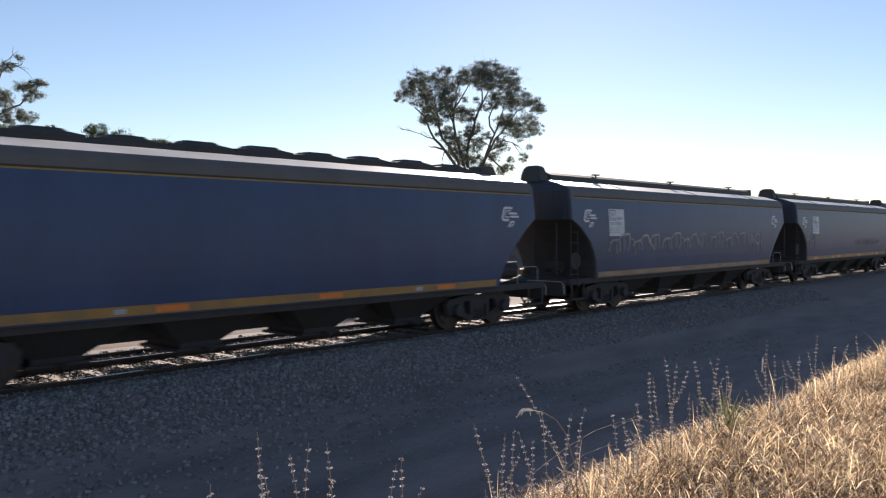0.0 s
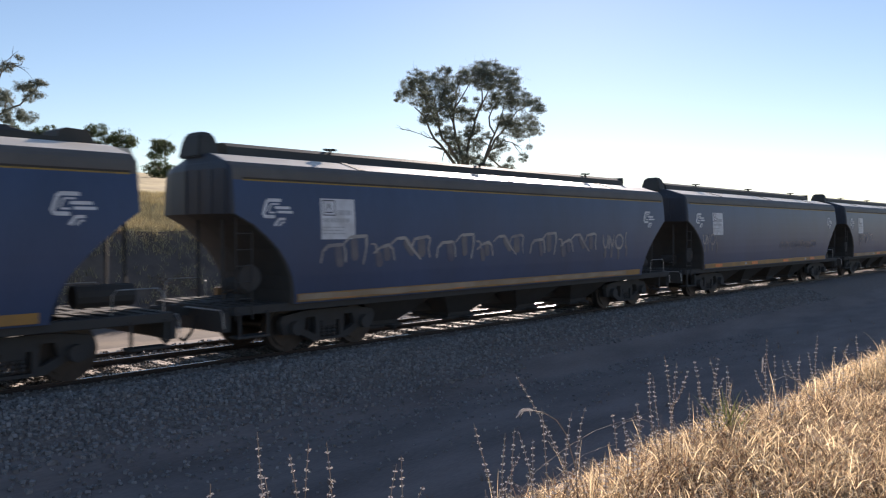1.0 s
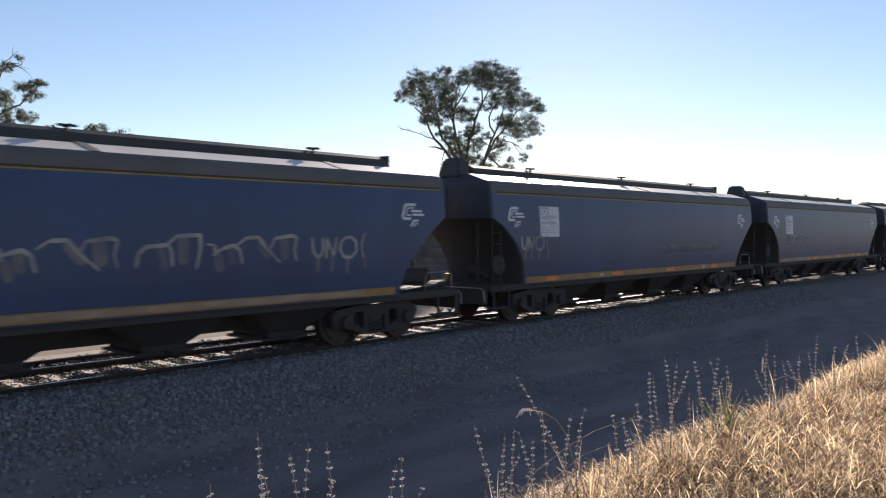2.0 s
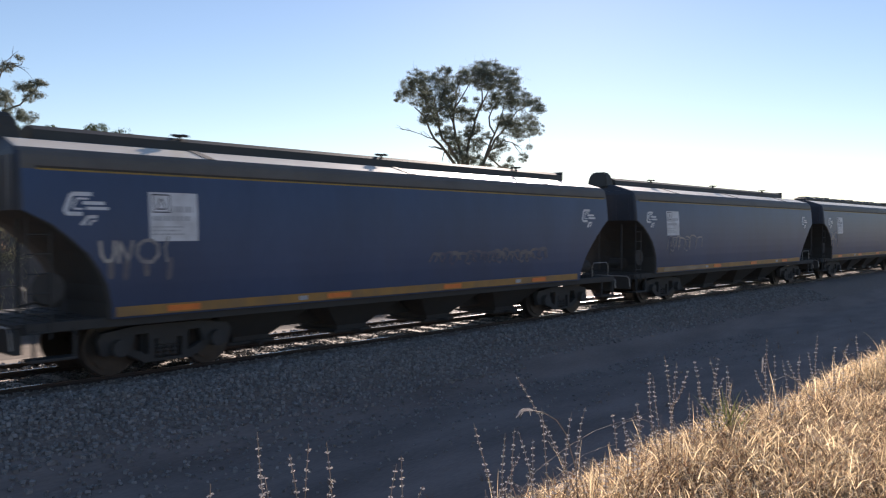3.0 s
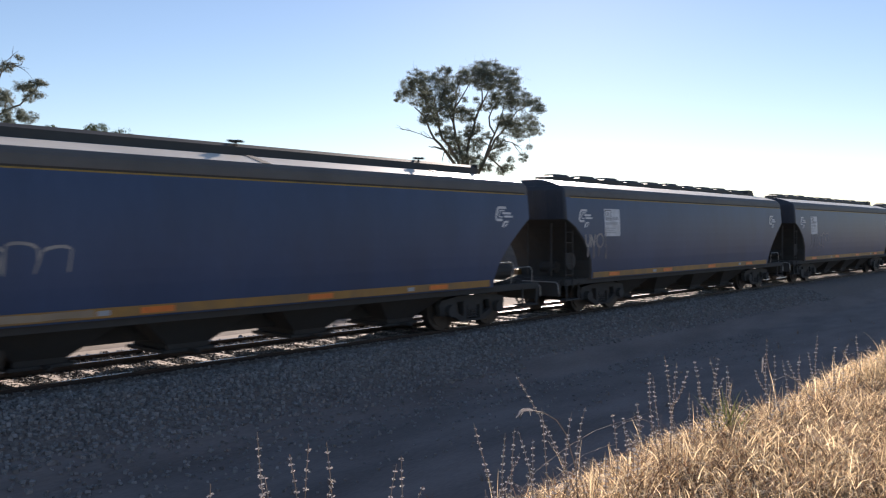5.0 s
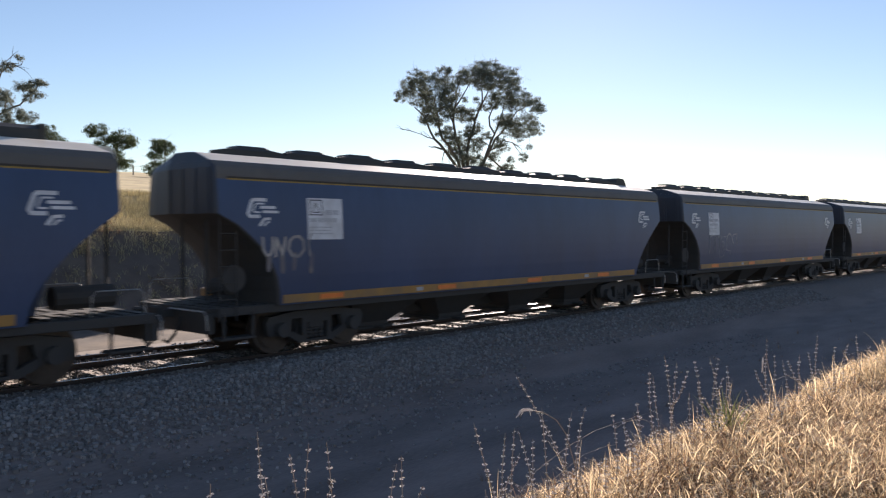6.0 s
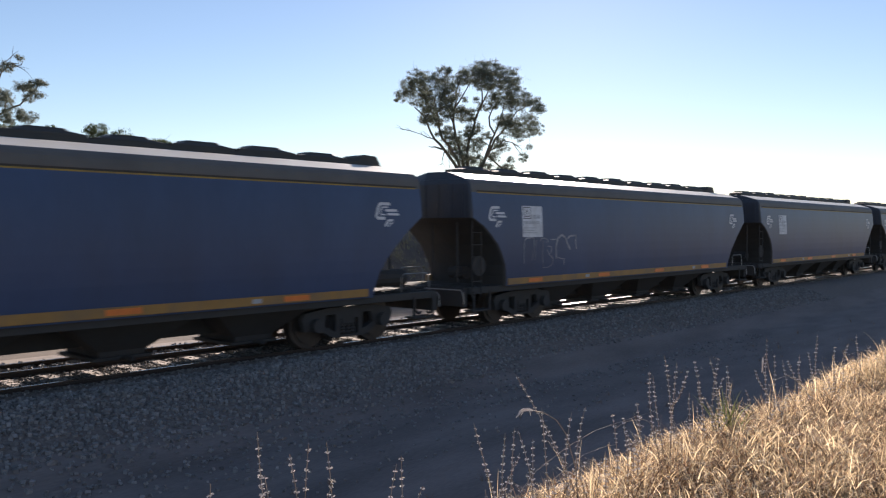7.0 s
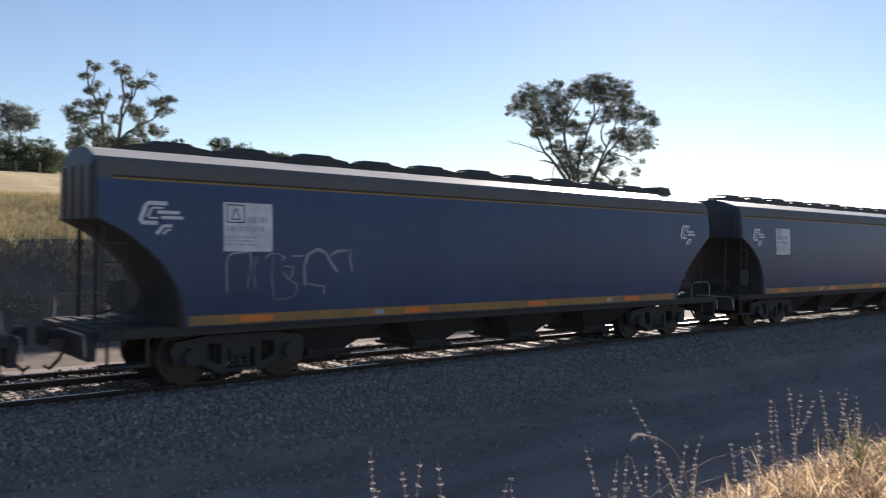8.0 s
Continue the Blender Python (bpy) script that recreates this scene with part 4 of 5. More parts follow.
BROAD_LOWER = ((-3.3, 7.5, 0.7), (-1.8, 6.7, 0.6), (-0.2, 4.7, 0.8), (-1.2, 4.3, 0.7), (1.1, 6.9, 0.7), (1.1, 4.7, 0.6), (4.2, 4.7, 0.6), (3.3, 3.8, 0.6), (4.8, 2.6, 0.6), (6.4, 3.6, 0.5), (4.2, 2.4, 0.6), (7.1, 4.7, 0.3), (0.4, 3.2, 0.8), (-0.9, 5.6, 0.7), (0.6, 5.8, 0.6), (2.2, 2.6, 0.7), (2.4, 6.0, 0.5), (-2.6, 6.0, 0.5), (-1.6, 5.4, 0.7), (0.2, 6.4, 0.7), (1.7, 5.4, 0.6), (-0.5, 3.6, 0.7), (1.2, 3.4, 0.7), (3.6, 5.2, 0.6), (5.2, 3.5, 0.4))
BROAD_DEAD = (((-3.7, 5.3), (-4.1, 5.7), (-5.3, 6.2), (-6.8, 6.6)), ((-2.3, 4.1), (-2.4, 2.8)), ((5.2, 5.1), (6.2, 4.4)), ((-1.6, 4.4), (-1.7, 2.4)))
# the half-bare gum
THIN_STEMS = (((-0.9, 0.5), (-1.5, 3.5), (-1.7, 5.5), (-2.6, 7.3), (-3.3, 8.6), (-3.5, 9.9), (-3.4, 10.8)), ((-0.5, 0.5), (0.4, 4.2), (0.5, 6.0), (0.7, 7.9), (0.5, 9.1), (0.3, 9.7)),
              ((-0.4, 2.4), (1.1, 3.6), (1.9, 4.0), (3.3, 4.7), (4.2, 5.1), (5.0, 5.8), (6.1, 6.9)), ((-1.6, 5.5), (-1.1, 6.9), (-1.0, 8.2)), ((-2.0, 6.4), (-1.6, 7.3), (-2.1, 8.4)),
              ((-3.0, 8.2), (-2.8, 9.4), (-2.6, 10.5)), ((0.5, 4.9), (1.5, 6.7), (2.2, 7.8), (3.2, 8.6), (4.0, 8.5)), ((1.3, 6.6), (1.9, 7.8), (1.7, 8.9), (1.2, 10.0)),
              ((2.2, 7.8), (3.0, 8.7), (3.2, 9.3)), ((1.5, 3.8), (2.5, 3.5), (3.5, 3.6)), ((-1.0, 2.4), (-2.4, 3.1), (-3.4, 4.2), (-4.4, 5.3)))
THIN_NEAR = ((-3.5, 10.8, 0.3), (-2.6, 10.5, 0.35), (-4.0, 9.5, 0.35), (-3.5, 9.5, 0.35), (-2.6, 7.9, 0.45), (-1.5, 8.4, 0.35), (-1.3, 7.5, 0.3), (-4.8, 6.0, 0.5), (-3.8, 6.6, 0.5), (-3.0, 6.6, 0.6), (-4.0, 5.3, 0.7),
             (-3.0, 4.9, 0.8), (-2.0, 5.7, 0.6), (-3.6, 3.6, 0.8), (-2.4, 3.8, 0.7), (-1.2, 4.2, 0.6), (-4.9, 3.1, 0.5), (-4.0, 2.7, 0.7), (-0.6, 2.9, 0.8), (-1.8, 2.6, 0.7))
THIN_FAR = ((0.1, 5.1, 0.5), (1.3, 7.1, 0.45), (0.3, 9.9, 0.25), (1.2, 10.0, 0.25), (1.6, 9.5, 0.25), (2.7, 5.8, 0.7), (1.9, 5.5, 0.6), (1.5, 6.2, 0.5), (4.0, 6.6, 0.5), (5.0, 6.4, 0.5), (5.6, 5.8, 0.4), (4.8, 5.6, 0.45),
            (6.0, 6.9, 0.3), (6.5, 6.7, 0.2), (3.5, 4.2, 0.7), (4.4, 4.0, 0.7), (2.9, 3.6, 0.5), (0.6, 2.9, 0.7), (1.5, 3.1, 0.6))
THIN_DEAD = (((1.5, 6.7), (1.7, 8.9)), ((2.2, 7.8), (3.2, 9.3)), ((2.6, 8.2), (4.1, 8.5)), ((3.0, 8.4), (4.4, 8.0)), ((0.6, 8.6), (0.9, 9.3)))


def plant_trees():
    tree("gum_tree", (68.7, 44.5, 6.8), BROAD_UPPER + BROAD_LOWER, BROAD_STEMS + BROAD_FORKS, 0.22, 3900, 0.125, 11, "broad spreading grey-green gum tree with several stems", bare=BROAD_DEAD, fill=0.4)
    tree("gum_tree", (27.85, 67.8, 8.8), THIN_NEAR + THIN_FAR, THIN_STEMS, 0.2, 4600, 0.125, 12, "half-bare gum tree with dead upper branches", bare=THIN_DEAD, fill=0.35)
    fork = (((-0.3, 0), (-0.6, 3.0), (-1.5, 6.0)), ((0.3, 0), (0.6, 3.0), (1.2, 5.5), (2.4, 6.8)), ((-0.6, 3.0), (-2.6, 5.0), (-4.2, 7.2)))
    tree("gum_tree", (26.2, 99.6, 10.1), [(-2.1, 8.0, 1.6), (-0.1, 7.9, 1.4), (1.9, 7.1, 1.0), (3.2, 6.0, 0.7), (-1.1, 6.3, 1.1), (-4.5, 8.0, 1.7), (-4.0, 5.8, 1.5), (1.0, 6.0, 0.7)], fork, 0.22, 2600, 0.16, 13,
         "tall dark gum tree on the paddock edge")
    shrub = "low dark green bushy tree along the paddock edge"
    for k, (at, cl) in enumerate((((26.8, 98.9, 10.4), [(-1.0, 3.4, 1.6), (0.0, 2.2, 1.6), (-1.7, 1.9, 1.6), (-3.6, 2.8, 1.7)]),
                                  ((27.3, 90.9, 10.0), [(-0.2, 3.2, 1.1), (0.3, 1.8, 1.2), (-1.0, 2.1, 1.0)]),
                                  ((32.3, 100.3, 10.8), [(-0.5, 2.0, 1.1), (0.8, 3.6, 0.8), (0.3, 1.4, 1.1), (2.4, 2.8, 1.3)]),
                                  ((36.1, 73.5, 9.1), [(-0.9, 3.0, 1.0), (0.2, 3.5, 0.8), (-2.3, 3.0, 1.0), (0.0, 2.2, 1.4)]),
                                  ((32.0, 73.0, 9.0), [(-0.9, 2.9, 1.0), (0.3, 3.3, 0.9), (-2.0, 2.6, 1.0), (1.3, 2.6, 0.8), (0.0, 1.9, 1.3)]),
                                  ((29.0, 74.0, 9.0), [(-0.7, 2.4, 0.9), (0.4, 2.9, 0.8), (1.3, 2.2, 0.9), (0.0, 1.6, 1.2)]),
                                  ((38.1, 63.7, 8.3), [(-1.9, 3.7, 0.55), (-1.1, 3.8, 0.8), (0.5, 3.3, 1.0), (1.5, 2.8, 0.8), (-0.3, 2.5, 1.3)]),
                                  ((49.0, 74.0, 8.5), [(-0.5, 3.9, 0.75), (0.5, 3.7, 0.9), (1.4, 3.4, 0.65), (0.1, 2.7, 1.0)]))):
        cl = cl + [(-0.8, 1.1, 0.9), (0.5, 1.0, 0.95), (-0.2, 0.5, 0.8), (1.4, 0.7, 0.7)]
        tree("bushy_tree", at, cl, (((-0.2, 0), (-0.5, 1.0), (-0.7, 2.2)), ((0.2, 0), (0.5, 1.0), (0.7, 2.2))), 0.12, 2800, 0.15, 20 + k, shrub, LEAF2)


plant_trees()


def paddock_scrub():
    """Low dry undergrowth below the trees, along the fence."""
    rnd = random.Random(41)
    verts, faces = [], []
    for _ in range(150):
        x, y = rnd.uniform(14, 46), rnd.uniform(87, 99)
        v, f = crown([(0, 0.25, 0, rnd.uniform(0.3, 0.75))], 500, 0.24, rnd, 0.2)
        at, k = Vector((x, y, ground_z(x, y))), len(verts)
        verts += [tuple(at + Vector(p)) for p in v]
        faces += [tuple(i + k for i in q) for q in f]
    tagged(from_arrays("paddock_scrub", verts, faces, LEAF2), "low olive undergrowth below the trees along the fence", "scrub", kind="stuff")


paddock_scrub()


# ---- far fence and shed ----
def far_fence():
    rnd = random.Random(31)
    me = one_box(-0.07, 0.07, -0.07, 0.07, -0.2, 1.25, bevel=0.01)
    proto = part("fence_post", me, WIRE)
    mesh = proto.data
    bpy.data.objects.remove(proto)
    fence = new("paddock_fence")
    fence.matrix_world = pose(0, 86, 0)
    tagged(fence, "old timber post and wire fence at the top of the paddock", "fence")
    last = None
    for k in range(46):
        x = 4 + k * 2.4
        z = ground_z(x, 86)
        ob = new("fence_post", mesh)
        ob.parent = fence
        ob.matrix_basis = pose(x, 0, z, rnd.uniform(-3, 3), rnd.uniform(-3, 3), 0)
        if last:
            for h in (0.45, 0.8, 1.1):
                part("wire", tube(bmesh.new(), [(last[0], 0, last[1] + h), (x, 0, z + h)], 0.012, 4), WIRE, fence)
        last = (x, z)


far_fence()


def shed():
    x, y = 40.2, 136.5
    root = new("farm_shed")
    root.matrix_world = pose(x, y, ground_z(x, y), 0, 0, 20)
    part("wall", one_box(-2.2, 2.2, -1.5, 1.5, -0.3, 2.0), SHEDW, root, "white painted shed wall")
    part("roof", prism(bmesh.new(), [(-1.8, 2.0), (0, 2.8), (1.8, 2.0)], "x", -2.5, 2.5), ROOF, root)
    part("doorway", one_box(-0.6, 0.6, -1.52, -1.503, -0.2, 1.8), STEEL, root)
    tagged(root, "small distant white farm shed among trees", "shed")


shed()


# ---- dry grass on the near bank ----
def blade(verts, faces, x, y, z, h, lean, turn, w, side):
    """One bent ribbon of three spans."""
    k = len(verts)
    dx, dy, wx, wy = math.cos(turn), math.sin(turn), math.cos(side) * w, math.sin(side) * w
    for f, ww in ((0, 1), (0.4, 0.9), (0.75, 0.6), (1, 0.15)):
        a = min(1.75, lean * (0.35 + 0.75 * f))
        bend, rise = math.sin(a) * f * h, math.cos(a) * f * h
        verts += [(x + dx * bend + wx * ww, y + dy * bend + wy * ww, z + rise), (x + dx * bend - wx * ww, y + dy * bend - wy * ww, z + rise)]
    faces += [(k, k + 1, k + 3, k + 2), (k + 2, k + 3, k + 5, k + 4), (k + 4, k + 5, k + 7, k + 6)]


def ragged(x, y, x0, y0):
    """How thick the grass stands: it thins out unevenly towards the edges of its patch."""
    edge = min((x - x0) / 0.9, (y - y0) / 0.6)
    return edge + 0.5 * noise.noise((x * 1.3, y * 1.3, 21))


def grass(name, spans, seed, mat, label, category="grass", patchy=0.0):
    """Tufts of blades that splay out, over a mat of fallen straw: (x0, x1, y0, y1, tufts a square metre, blades a tuft, length, straws a square metre)."""
    rnd = np.random.RandomState(seed)
    verts, faces = [], []
    for x0, x1, y0, y1, tufts, blades, length, straws in spans:
        area = (x1 - x0) * (y1 - y0)
        for _ in range(int(area * tufts)):
            x, y = rnd.uniform(x0, x1), rnd.uniform(y0, y1)
            if ragged(x, y, x0, y0) < rnd.rand():
                continue
            if patchy and noise.noise((x * 0.9, y * 1.6, 31)) + 0.5 * noise.noise((x * 2.7, y * 3.4, 8)) < patchy * rnd.rand() - 0.25:
                continue
            thick = noise.noise((x * 1.1, y * 1.1, 11)) + 0.6 * noise.noise((x * 3.3, y * 3.3, 5))
            size = length * rnd.uniform(0.55, 1.2) * max(0.35, 1 + 0.75 * thick)
            spread, wind = rnd.uniform(0.01, 0.05), rnd.uniform(0, 6.28)
            for _ in range(int(blades * rnd.uniform(0.5, 1.4))):
                turn = rnd.uniform(0, 6.28) if rnd.rand() < 0.7 else wind + rnd.normal(0, 0.5)
                px, py = x + math.cos(turn) * spread * rnd.rand(), y + math.sin(turn) * spread * rnd.rand()
                blade(verts, faces, px, py, ground_z(px, py) - 0.01, size * rnd.uniform(0.5, 1.25), abs(rnd.normal(0.62, 0.45)), turn, rnd.uniform(0.0016, 0.0044), rnd.uniform(0, 3.14))
        for _ in range(int(area * straws)):
            x, y = rnd.uniform(x0, x1), rnd.uniform(y0, y1)
            if ragged(x, y, x0, y0) < rnd.rand():
                continue
            blade(verts, faces, x, y, ground_z(x, y) + rnd.uniform(0.0, 0.13), rnd.uniform(0.04, 0.17), rnd.uniform(0.5, 1.8), rnd.uniform(0, 6.28), rnd.uniform(0.0016, 0.0045), rnd.uniform(0, 3.14))
    tagged(from_arrays(name, verts, faces, mat), label, category, kind="stuff")


grass("dry_grass", [(1.3, 8.0, -13.3, -10.75, 150, 18, 0.12, 2200), (8.0, 14.0, -12.4, -10.75, 95, 16, 0.16, 1400), (0.8, 2.0, -11.9, -10.75, 70, 14, 0.18, 300), (1.5, 12.0, -11.4, -10.8, 26, 14, 0.30, 0), (6.0, 13.0, -11.5, -11.0, 40, 10, 0.28, 0), (14, 26, -12.0, -10.8, 20, 14, 0.3, 30),
                    (-7.0, 2.0, -12.9, -10.8, 45, 12, 0.16, 400), (-7.0, 16.0, -14.6, -12.7, 50, 12, 0.15, 350), (-7.0, 16.0, -17.5, -14.0, 30, 10, 0.15, 150)],
      3, STRAW, "dense sunlit straw-coloured dry grass on the bank")
grass("brown_grass", [(1.3, 8.0, -13.3, -10.75, 130, 17, 0.15, 1500), (8.0, 14.0, -12.4, -10.9, 40, 14, 0.17, 400), (1.2, 9.0, -11.35, -10.8, 70, 14, 0.2, 300)], 13, RUST, "patches of darker rusty brown dead grass on the bank", patchy=0.5)
grass("tall_grass_stems", [(2.0, 12.0, -12.6, -10.95, 55, 4, 0.26, 0)], 23, STRAW, "scattered taller pale grass stems on the bank")
grass("sparse_grass", [(-1, 30, -10.9, -8.3, 5, 12, 0.14, 8), (2, 40, -8.3, -5.2, 0.8, 9, 0.10, 1)], 6, RUST, "thin dry grass on the shaded slope")


def leaf_litter():
    """Curled dead leaves lying on the grass."""
    rnd = np.random.RandomState(17)
    verts, faces = [], []
    for _ in range(2200):
        x, y = rnd.uniform(2.0, 11), rnd.uniform(-12.8, -11.0)
        z = ground_z(x, y) + rnd.uniform(0.03, 0.13)
        a, l, w, up = rnd.uniform(0, 6.28), rnd.uniform(0.02, 0.05), rnd.uniform(0.006, 0.013), rnd.uniform(-0.02, 0.03)
        dx, dy, k = math.cos(a), math.sin(a), len(verts)
        verts += [(x - dx * l, y - dy * l, z), (x - dy * w, y + dx * w, z + up + 0.006), (x + dx * l, y + dy * l, z + up), (x + dy * w, y - dx * w, z + up)]
        faces.append((k, k + 1, k + 2, k + 3))
    tagged(from_arrays("leaf_litter", verts, faces, DRYLEAF), "pale curled dead leaves caught in the grass", "leaves", kind="stuff")


leaf_litter()


def cutting_grass():
    rnd = np.random.RandomState(9)
    verts, faces = [], []
    for x0, x1, y0, y1, per, length in ((2, 32, 13.0, 20.0, 60, 0.22), (2, 30, 11.9, 13.2, 40, 0.24), (2, 30, 9.5, 12.0, 9, 0.2)):
        n = int((x1 - x0) * (y1 - y0) * per)
        for x, y in zip(rnd.uniform(x0, x1, n), rnd.uniform(y0, y1, n)):
            z = ground_z(x, y)
            for _ in range(5):
                a, l = rnd.uniform(0, 6.28), rnd.uniform(0, 1.1)
                h, k = length * rnd.uniform(0.5, 1.2), len(verts)
                px, py = x + rnd.normal(0, 0.05), y + rnd.normal(0, 0.05)
                verts += [(px - 0.008, py, z - 0.02), (px + 0.008, py, z - 0.02), (px + math.cos(a) * l * h, py + math.sin(a) * l * h, z + h)]
                faces.append((k, k + 1, k + 2))
    tagged(from_arrays("cutting_grass", verts, faces, OLIVE), "tufts of dry grass on the cutting beyond the track", "grass", kind="stuff")


cutting_grass()


def slope_scrub():
    """Dry brown bushes and tussocks on the shaded face of the cutting."""
    rnd = random.Random(43)
    for name, mat, label, n in (("rusty_scrub", RUST, "rusty dead scrub on the face of the cutting", 30), ("olive_scrub", OLIVE, "olive dry tussocks on the face of the cutting", 75)):
        verts, faces = [], []
        for _ in range(n):
            x, y, r = rnd.uniform(2, 30), rnd.uniform(10.4, 13.2), rnd.uniform(0.14, 0.34)
            v, f = crown([(0, 0.5 * r, 0, r)], 2600, 0.06, rnd, 0.0)
            at, k = Vector((x, y, ground_z(x, y))), len(verts)
            verts += [tuple(at + Vector(p)) for p in v]
            faces += [tuple(i + k for i in q) for q in f]
        tagged(from_arrays(name, verts, faces, mat), label, "scrub", kind="stuff")


slope_scrub()


# ---- dead weed stalks with whorls on the bank's edge ----
def weed(x, y, height, lean, seed):
    """A dead stalk, bowed, with dry whorls up its length and sometimes a side shoot."""
    rnd = random.Random(seed)
    root = new("weed_stalk")
    root.matrix_world = pose(x, y, ground_z(x, y) - 0.02, 0, 0, -48)
    n, shoots = 7, []
    bow = rnd.uniform(-0.05, 0.05)
    main = [Vector((lean * (i / n) ** 1.4 + bow * math.sin(3.1 * i / n), 0.04 * i / n + rnd.uniform(-0.01, 0.01), height * i / n)) for i in range(n + 1)]
    shoots.append((main, 0.32))
    for _ in range(rnd.choice((0, 0, 0, 1))):
        i, sx = rnd.randrange(2, 5), rnd.choice((-1, 1))
        long = height * rnd.uniform(0.2, 0.4)
        shoots.append(([main[i] + Vector((sx * long * 0.5 * f ** 0.7, rnd.uniform(-0.02, 0.02), long * f)) for f in (0, 0.15, 0.3, 0.45, 0.6, 0.75, 0.9, 1.0)], 0.15))
    stem, bm = bmesh.new(), bmesh.new()
    for pts, begin in shoots:
        tube(stem, pts, [0.0036 * (1 - 0.6 * i / n) for i in range(n + 1)], 5)
        whole = sum((b - a).length for a, b in zip(pts, pts[1:]))
        s = begin * whole
        while s < whole * 0.99:
            f = s / whole
            i = min(n - 1, int(f * n))
            p = pts[i].lerp(pts[i + 1], f * n - i)
            r = rnd.uniform(0.006, 0.0115) * (1.1 - 0.35 * f)
            for k in range(5):
                a = k * 1.257 + rnd.uniform(-0.4, 0.4)
                q = p + Vector((math.cos(a) * r, math.sin(a) * r, rnd.uniform(-0.004, 0.004)))
                bmesh.ops.create_icosphere(bm, subdivisions=1, radius=r * rnd.uniform(0.4, 0.65), matrix=Matrix.Translation(q) @ Matrix.Diagonal((1, 1, 0.7, 1)))
            s += rnd.uniform(0.022, 0.046)
    part("stem", stem, STALK, root)
    part("seed_spike", bm, WHORL, root, "pale brown dried flower whorls")["kind"] = "stuff"
    tagged(root, "dead brown weed stalk with dry seed whorls", "weed", "weed stalks on the bank")


# root x and y, height of the tip over the rails, lean
NEAR_WEEDS = [(1.47, -11.33, 1.54, 0.0), (1.80, -11.33, 1.65, -0.12), (1.71, -11.31, 1.51, -0.01), (1.7, -11.35, 1.54, -0.04), (1.82, -11.33, 1.57, -0.02), (1.95, -11.33, 1.58, -0.05), (1.93, -11.33, 1.59, 0.03), (2.35, -11.34, 1.42, -0.01),
              (2.39, -11.31, 1.44, 0.0), (3.14, -11.33, 1.45, -0.19), (3.08, -11.33, 1.41, 0.0), (3.10, -11.33, 1.43, 0.03), (3.26, -11.33, 1.39, -0.05), (3.32, -11.33, 1.34, -0.01), (3.76, -11.33, 1.6, -0.36), (3.47, -11.33, 1.47, -0.05),
              (3.68, -11.33, 1.41, -0.01), (3.76, -11.33, 1.43, 0.02), (4.08, -11.33, 1.33, 0.0), (4.22, -11.33, 1.29, -0.01), (4.28, -11.33, 1.37, 0.04)]
FAR_WEEDS = [(4.33, -11.33, 1.29, 0.04), (4.71, -11.33, 1.5, -0.09), (4.75, -11.33, 1.47, -0.09), (4.73, -11.33, 1.6, -0.01), (4.78, -11.33, 1.54, 0.05), (5.12, -11.33, 1.3, -0.02), (5.23, -11.33, 1.5, -0.04), (5.48, -11.33, 1.49, -0.04),
             (5.47, -11.33, 1.49, 0.03), (5.88, -11.33, 1.39, -0.08), (5.32, -11.33, 1.32, -0.05), (6.54, -11.33, 1.52, -0.03), (6.59, -11.33, 1.39, 0.01), (6.85, -11.33, 1.31, -0.02), (7.3, -11.33, 1.31, -0.03), (7.43, -11.33, 1.31, 0.0),
             (7.71, -11.33, 1.44, -0.01), (8.2, -11.33, 1.28, -0.01), (8.52, -11.33, 1.28, 0.03), (9.1, -11.33, 1.31, -0.06)]
for k, (x, y, tip, lean) in enumerate(NEAR_WEEDS + FAR_WEEDS):
    weed(x, y, max(0.2, tip - ground_z(x, y)), lean, 50 + k)


def low_weeds():
    """Shorter broken stalks between the tall ones."""
    rnd = random.Random(77)
    for k in range(46):
        weed(rnd.uniform(2.9, 9.5), rnd.uniform(-11.45, -11.2), rnd.uniform(0.25, 0.40), rnd.uniform(-0.12, 0.12), 200 + k)


low_weeds()


def bent_stem(x0, x1, y, high, seed):
    """A long stem that leaves the ground at x0 and soon lies over, almost level, as far as x1."""
    rnd = random.Random(seed)
    root = new("bent_grass_stem")
    root.matrix_world = pose(x0, y, ground_z(x0, y) - 0.02)
    pts = [((x1 - x0) * f, rnd.uniform(-0.015, 0.015), high * (1 - (1 - f) ** 4) - 0.06 * max(0.0, f - 0.7)) for f in (0, 0.06, 0.12, 0.2, 0.3, 0.45, 0.6, 0.8, 1)]
    part("stem", tube(bmesh.new(), pts, [0.0020 - 0.00014 * i for i in range(9)], 5), STALK, root)
    tagged(root, "long pale dry grass stem bent over sideways", "grass stem", "bent stems on the bank")


for k, (x0, x1, high) in enumerate(((2.85, 4.7, 0.50), (4.95, 4.2, 0.46), (6.3, 7.2, 0.40), (3.4, 4.3, 0.36))):
    bent_stem(x0, x1, -11.28 + 0.02 * k, high, 300 + k)


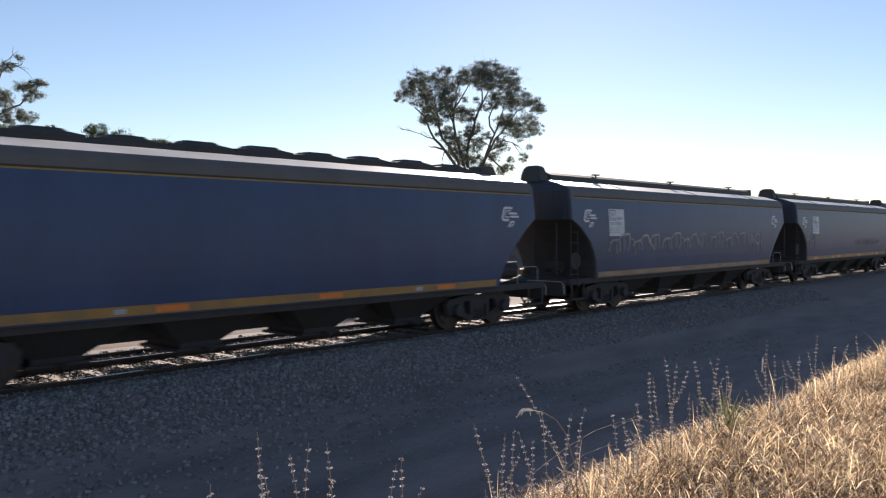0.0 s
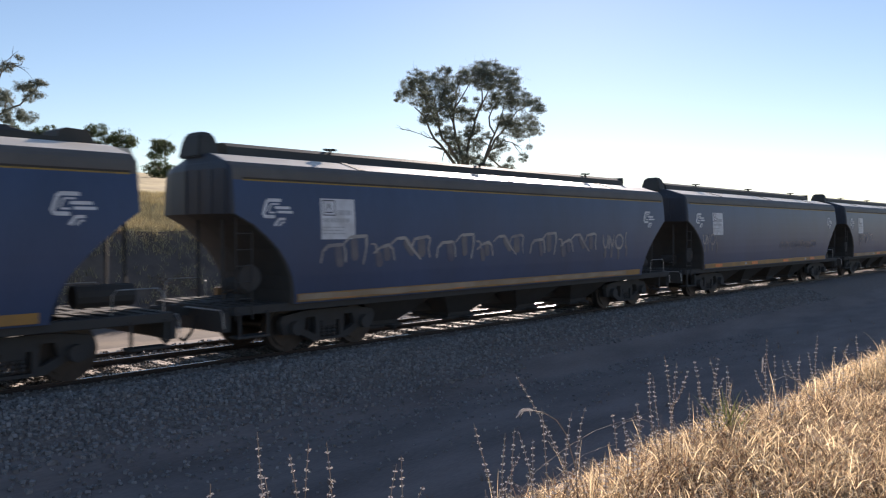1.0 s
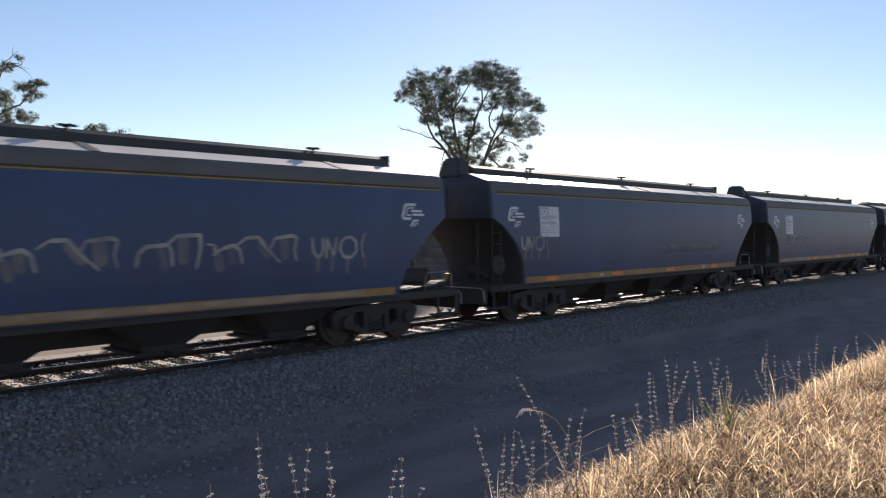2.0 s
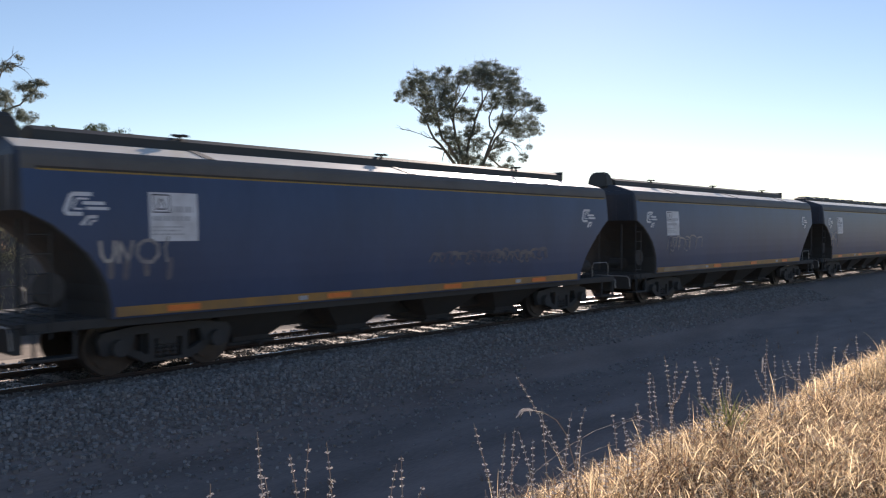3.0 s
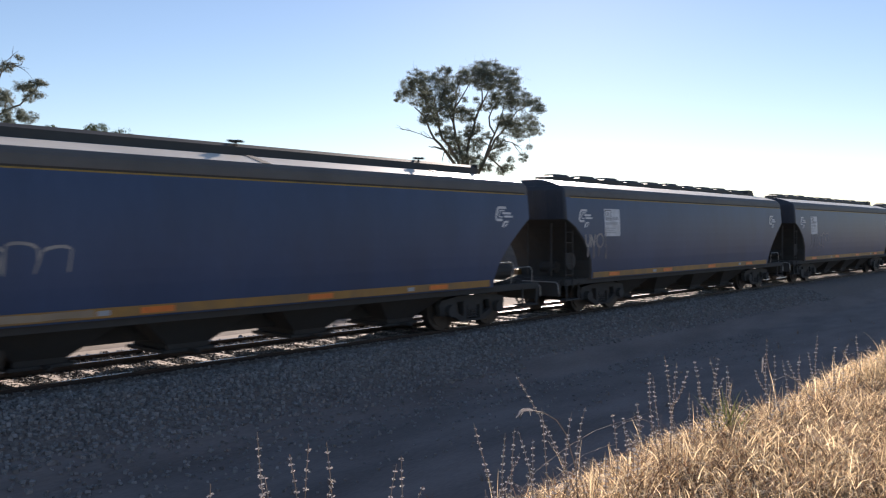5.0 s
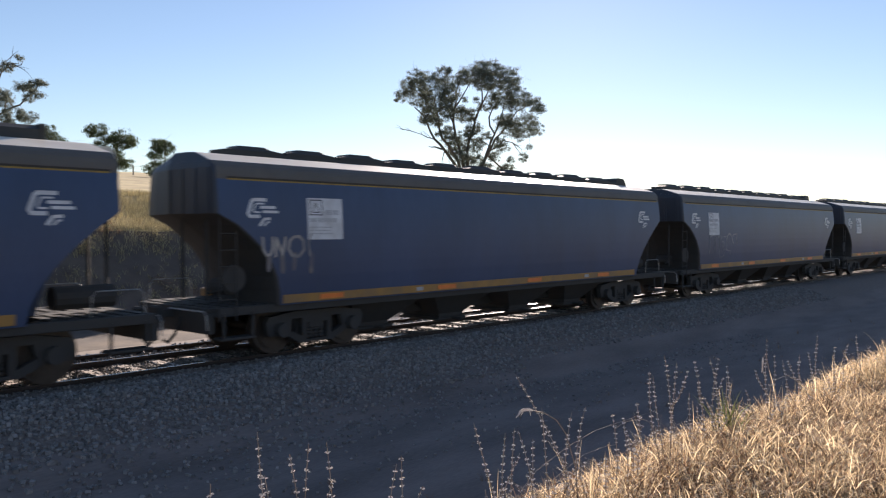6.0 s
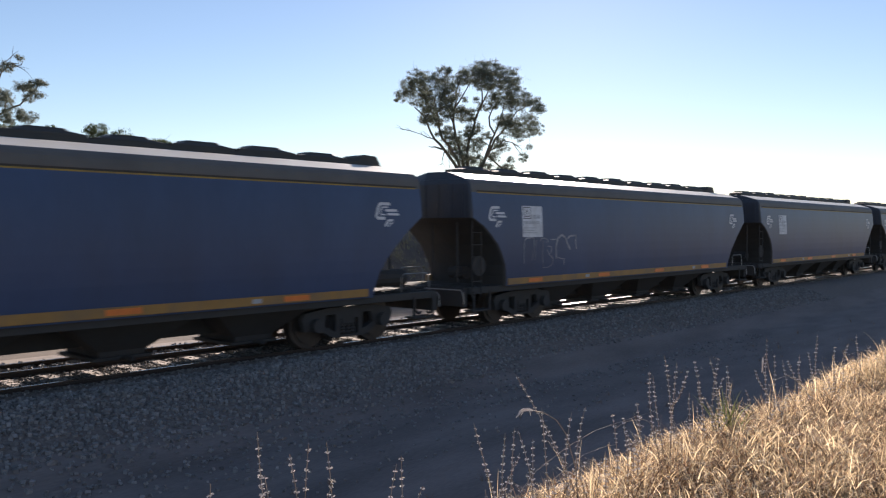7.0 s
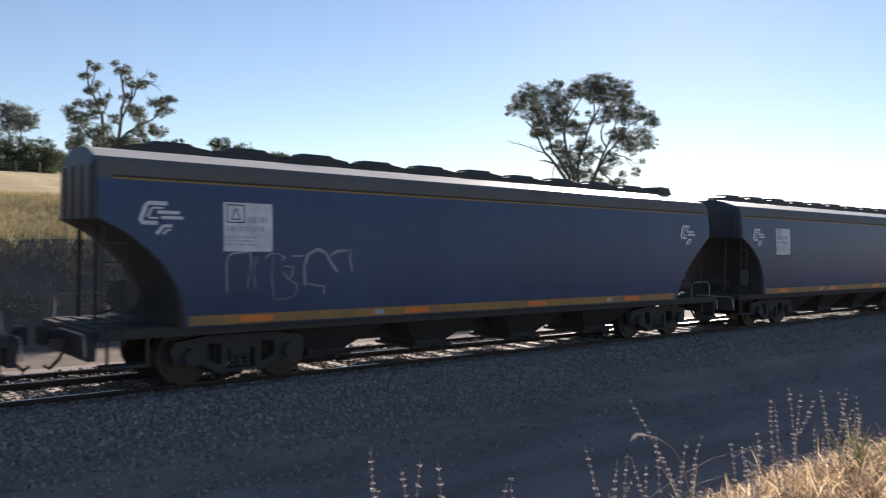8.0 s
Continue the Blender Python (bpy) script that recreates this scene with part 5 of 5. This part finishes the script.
def drooping_head(y, stem, head, seed):
    """A dead stem that bends over under a pale shrivelled seed head with a few ragged strips. Points are (x, height over the rails)."""
    rnd = random.Random(seed)
    root = new("drooping_weed")
    x, base = stem[0][0], ground_z(stem[0][0], y) - 0.02
    root.matrix_world = pose(x, y, base)
    pts = [(a - x, rnd.uniform(-0.01, 0.01), z - base) for a, z in stem]
    pts[0] = (0, 0, 0)
    part("stem", tube(bmesh.new(), pts, [0.0034 - 0.0016 * k / len(pts) for k in range(len(pts))], 5), STALK, root)
    pts = [Vector((a - x, rnd.uniform(-0.004, 0.004), z - base)) for a, z in head]
    bm = tube(bmesh.new(), pts, [0.004] + [rnd.uniform(0.005, 0.008) for _ in pts[2:]] + [0.003], 7)
    for p in pts[1:-1]:
        tip = p + Vector((rnd.uniform(-0.02, 0.02), rnd.uniform(-0.02, 0.02), -rnd.uniform(0.02, 0.05)))
        tube(bm, [p, p.lerp(tip, 0.5) + Vector((0.004, 0, 0)), tip], [0.003, 0.0025, 0.001], 4)
    part("seed_head", bm, WHORL, root, "pale shrivelled seed head")
    tagged(root, "dead weed bent over under a pale shrivelled head", "weed", "weed stalks on the bank")


drooping_head(-11.33, ((3.72, 0.8), (3.69, 1.1), (3.60, 1.30), (3.50, 1.39), (3.38, 1.45), (3.29, 1.475)), ((3.29, 1.475), (3.26, 1.485), (3.22, 1.49), (3.19, 1.485), (3.17, 1.47)), 61)
drooping_head(-11.33, ((6.50, 0.8), (6.47, 1.2), (6.43, 1.36), (6.37, 1.40), (6.33, 1.38)), ((6.33, 1.38), (6.32, 1.35), (6.315, 1.32), (6.31, 1.29), (6.31, 1.27)), 62)


def dead_stick(x, y, turn, long):
    """A broken piece of dead wood lying on the grass."""
    root = new("dead_stick")
    root.matrix_world = pose(x, y, ground_z(x, y) + 0.09, 0, 4, turn)
    part("wood", tube(bmesh.new(), [(-long / 2, 0, 0.0), (-long * 0.1, 0.004, 0.008), (long * 0.2, -0.003, 0.004), (long / 2, 0.003, 0.0)], [0.005, 0.007, 0.006, 0.003], 6), WHORL, root)
    tagged(root, "short bleached dead stick lying on the dry grass", "stick")


dead_stick(5.68, -12.11, -20, 0.2)
dead_stick(4.06, -11.26, -60, 0.09)


def green_clump(x, y, seed):
    rnd = random.Random(seed)
    root = new("green_weed")
    root.matrix_world = pose(x, y, ground_z(x, y))
    verts, faces = [], []
    for _ in range(60):
        blade(verts, faces, rnd.gauss(0, 0.04), rnd.gauss(0, 0.04), 0, rnd.uniform(0.15, 0.42), abs(rnd.gauss(0.3, 0.2)), rnd.uniform(0, 6.28), rnd.uniform(0.003, 0.007), rnd.uniform(0, 3.1))
    from_arrays("leaves", verts, faces, GREENWEED, root)
    tagged(root, "small green weed among the dry grass", "weed")


green_clump(5.75, -11.3, 5)
green_clump(2.9, -11.9, 6)

motions()
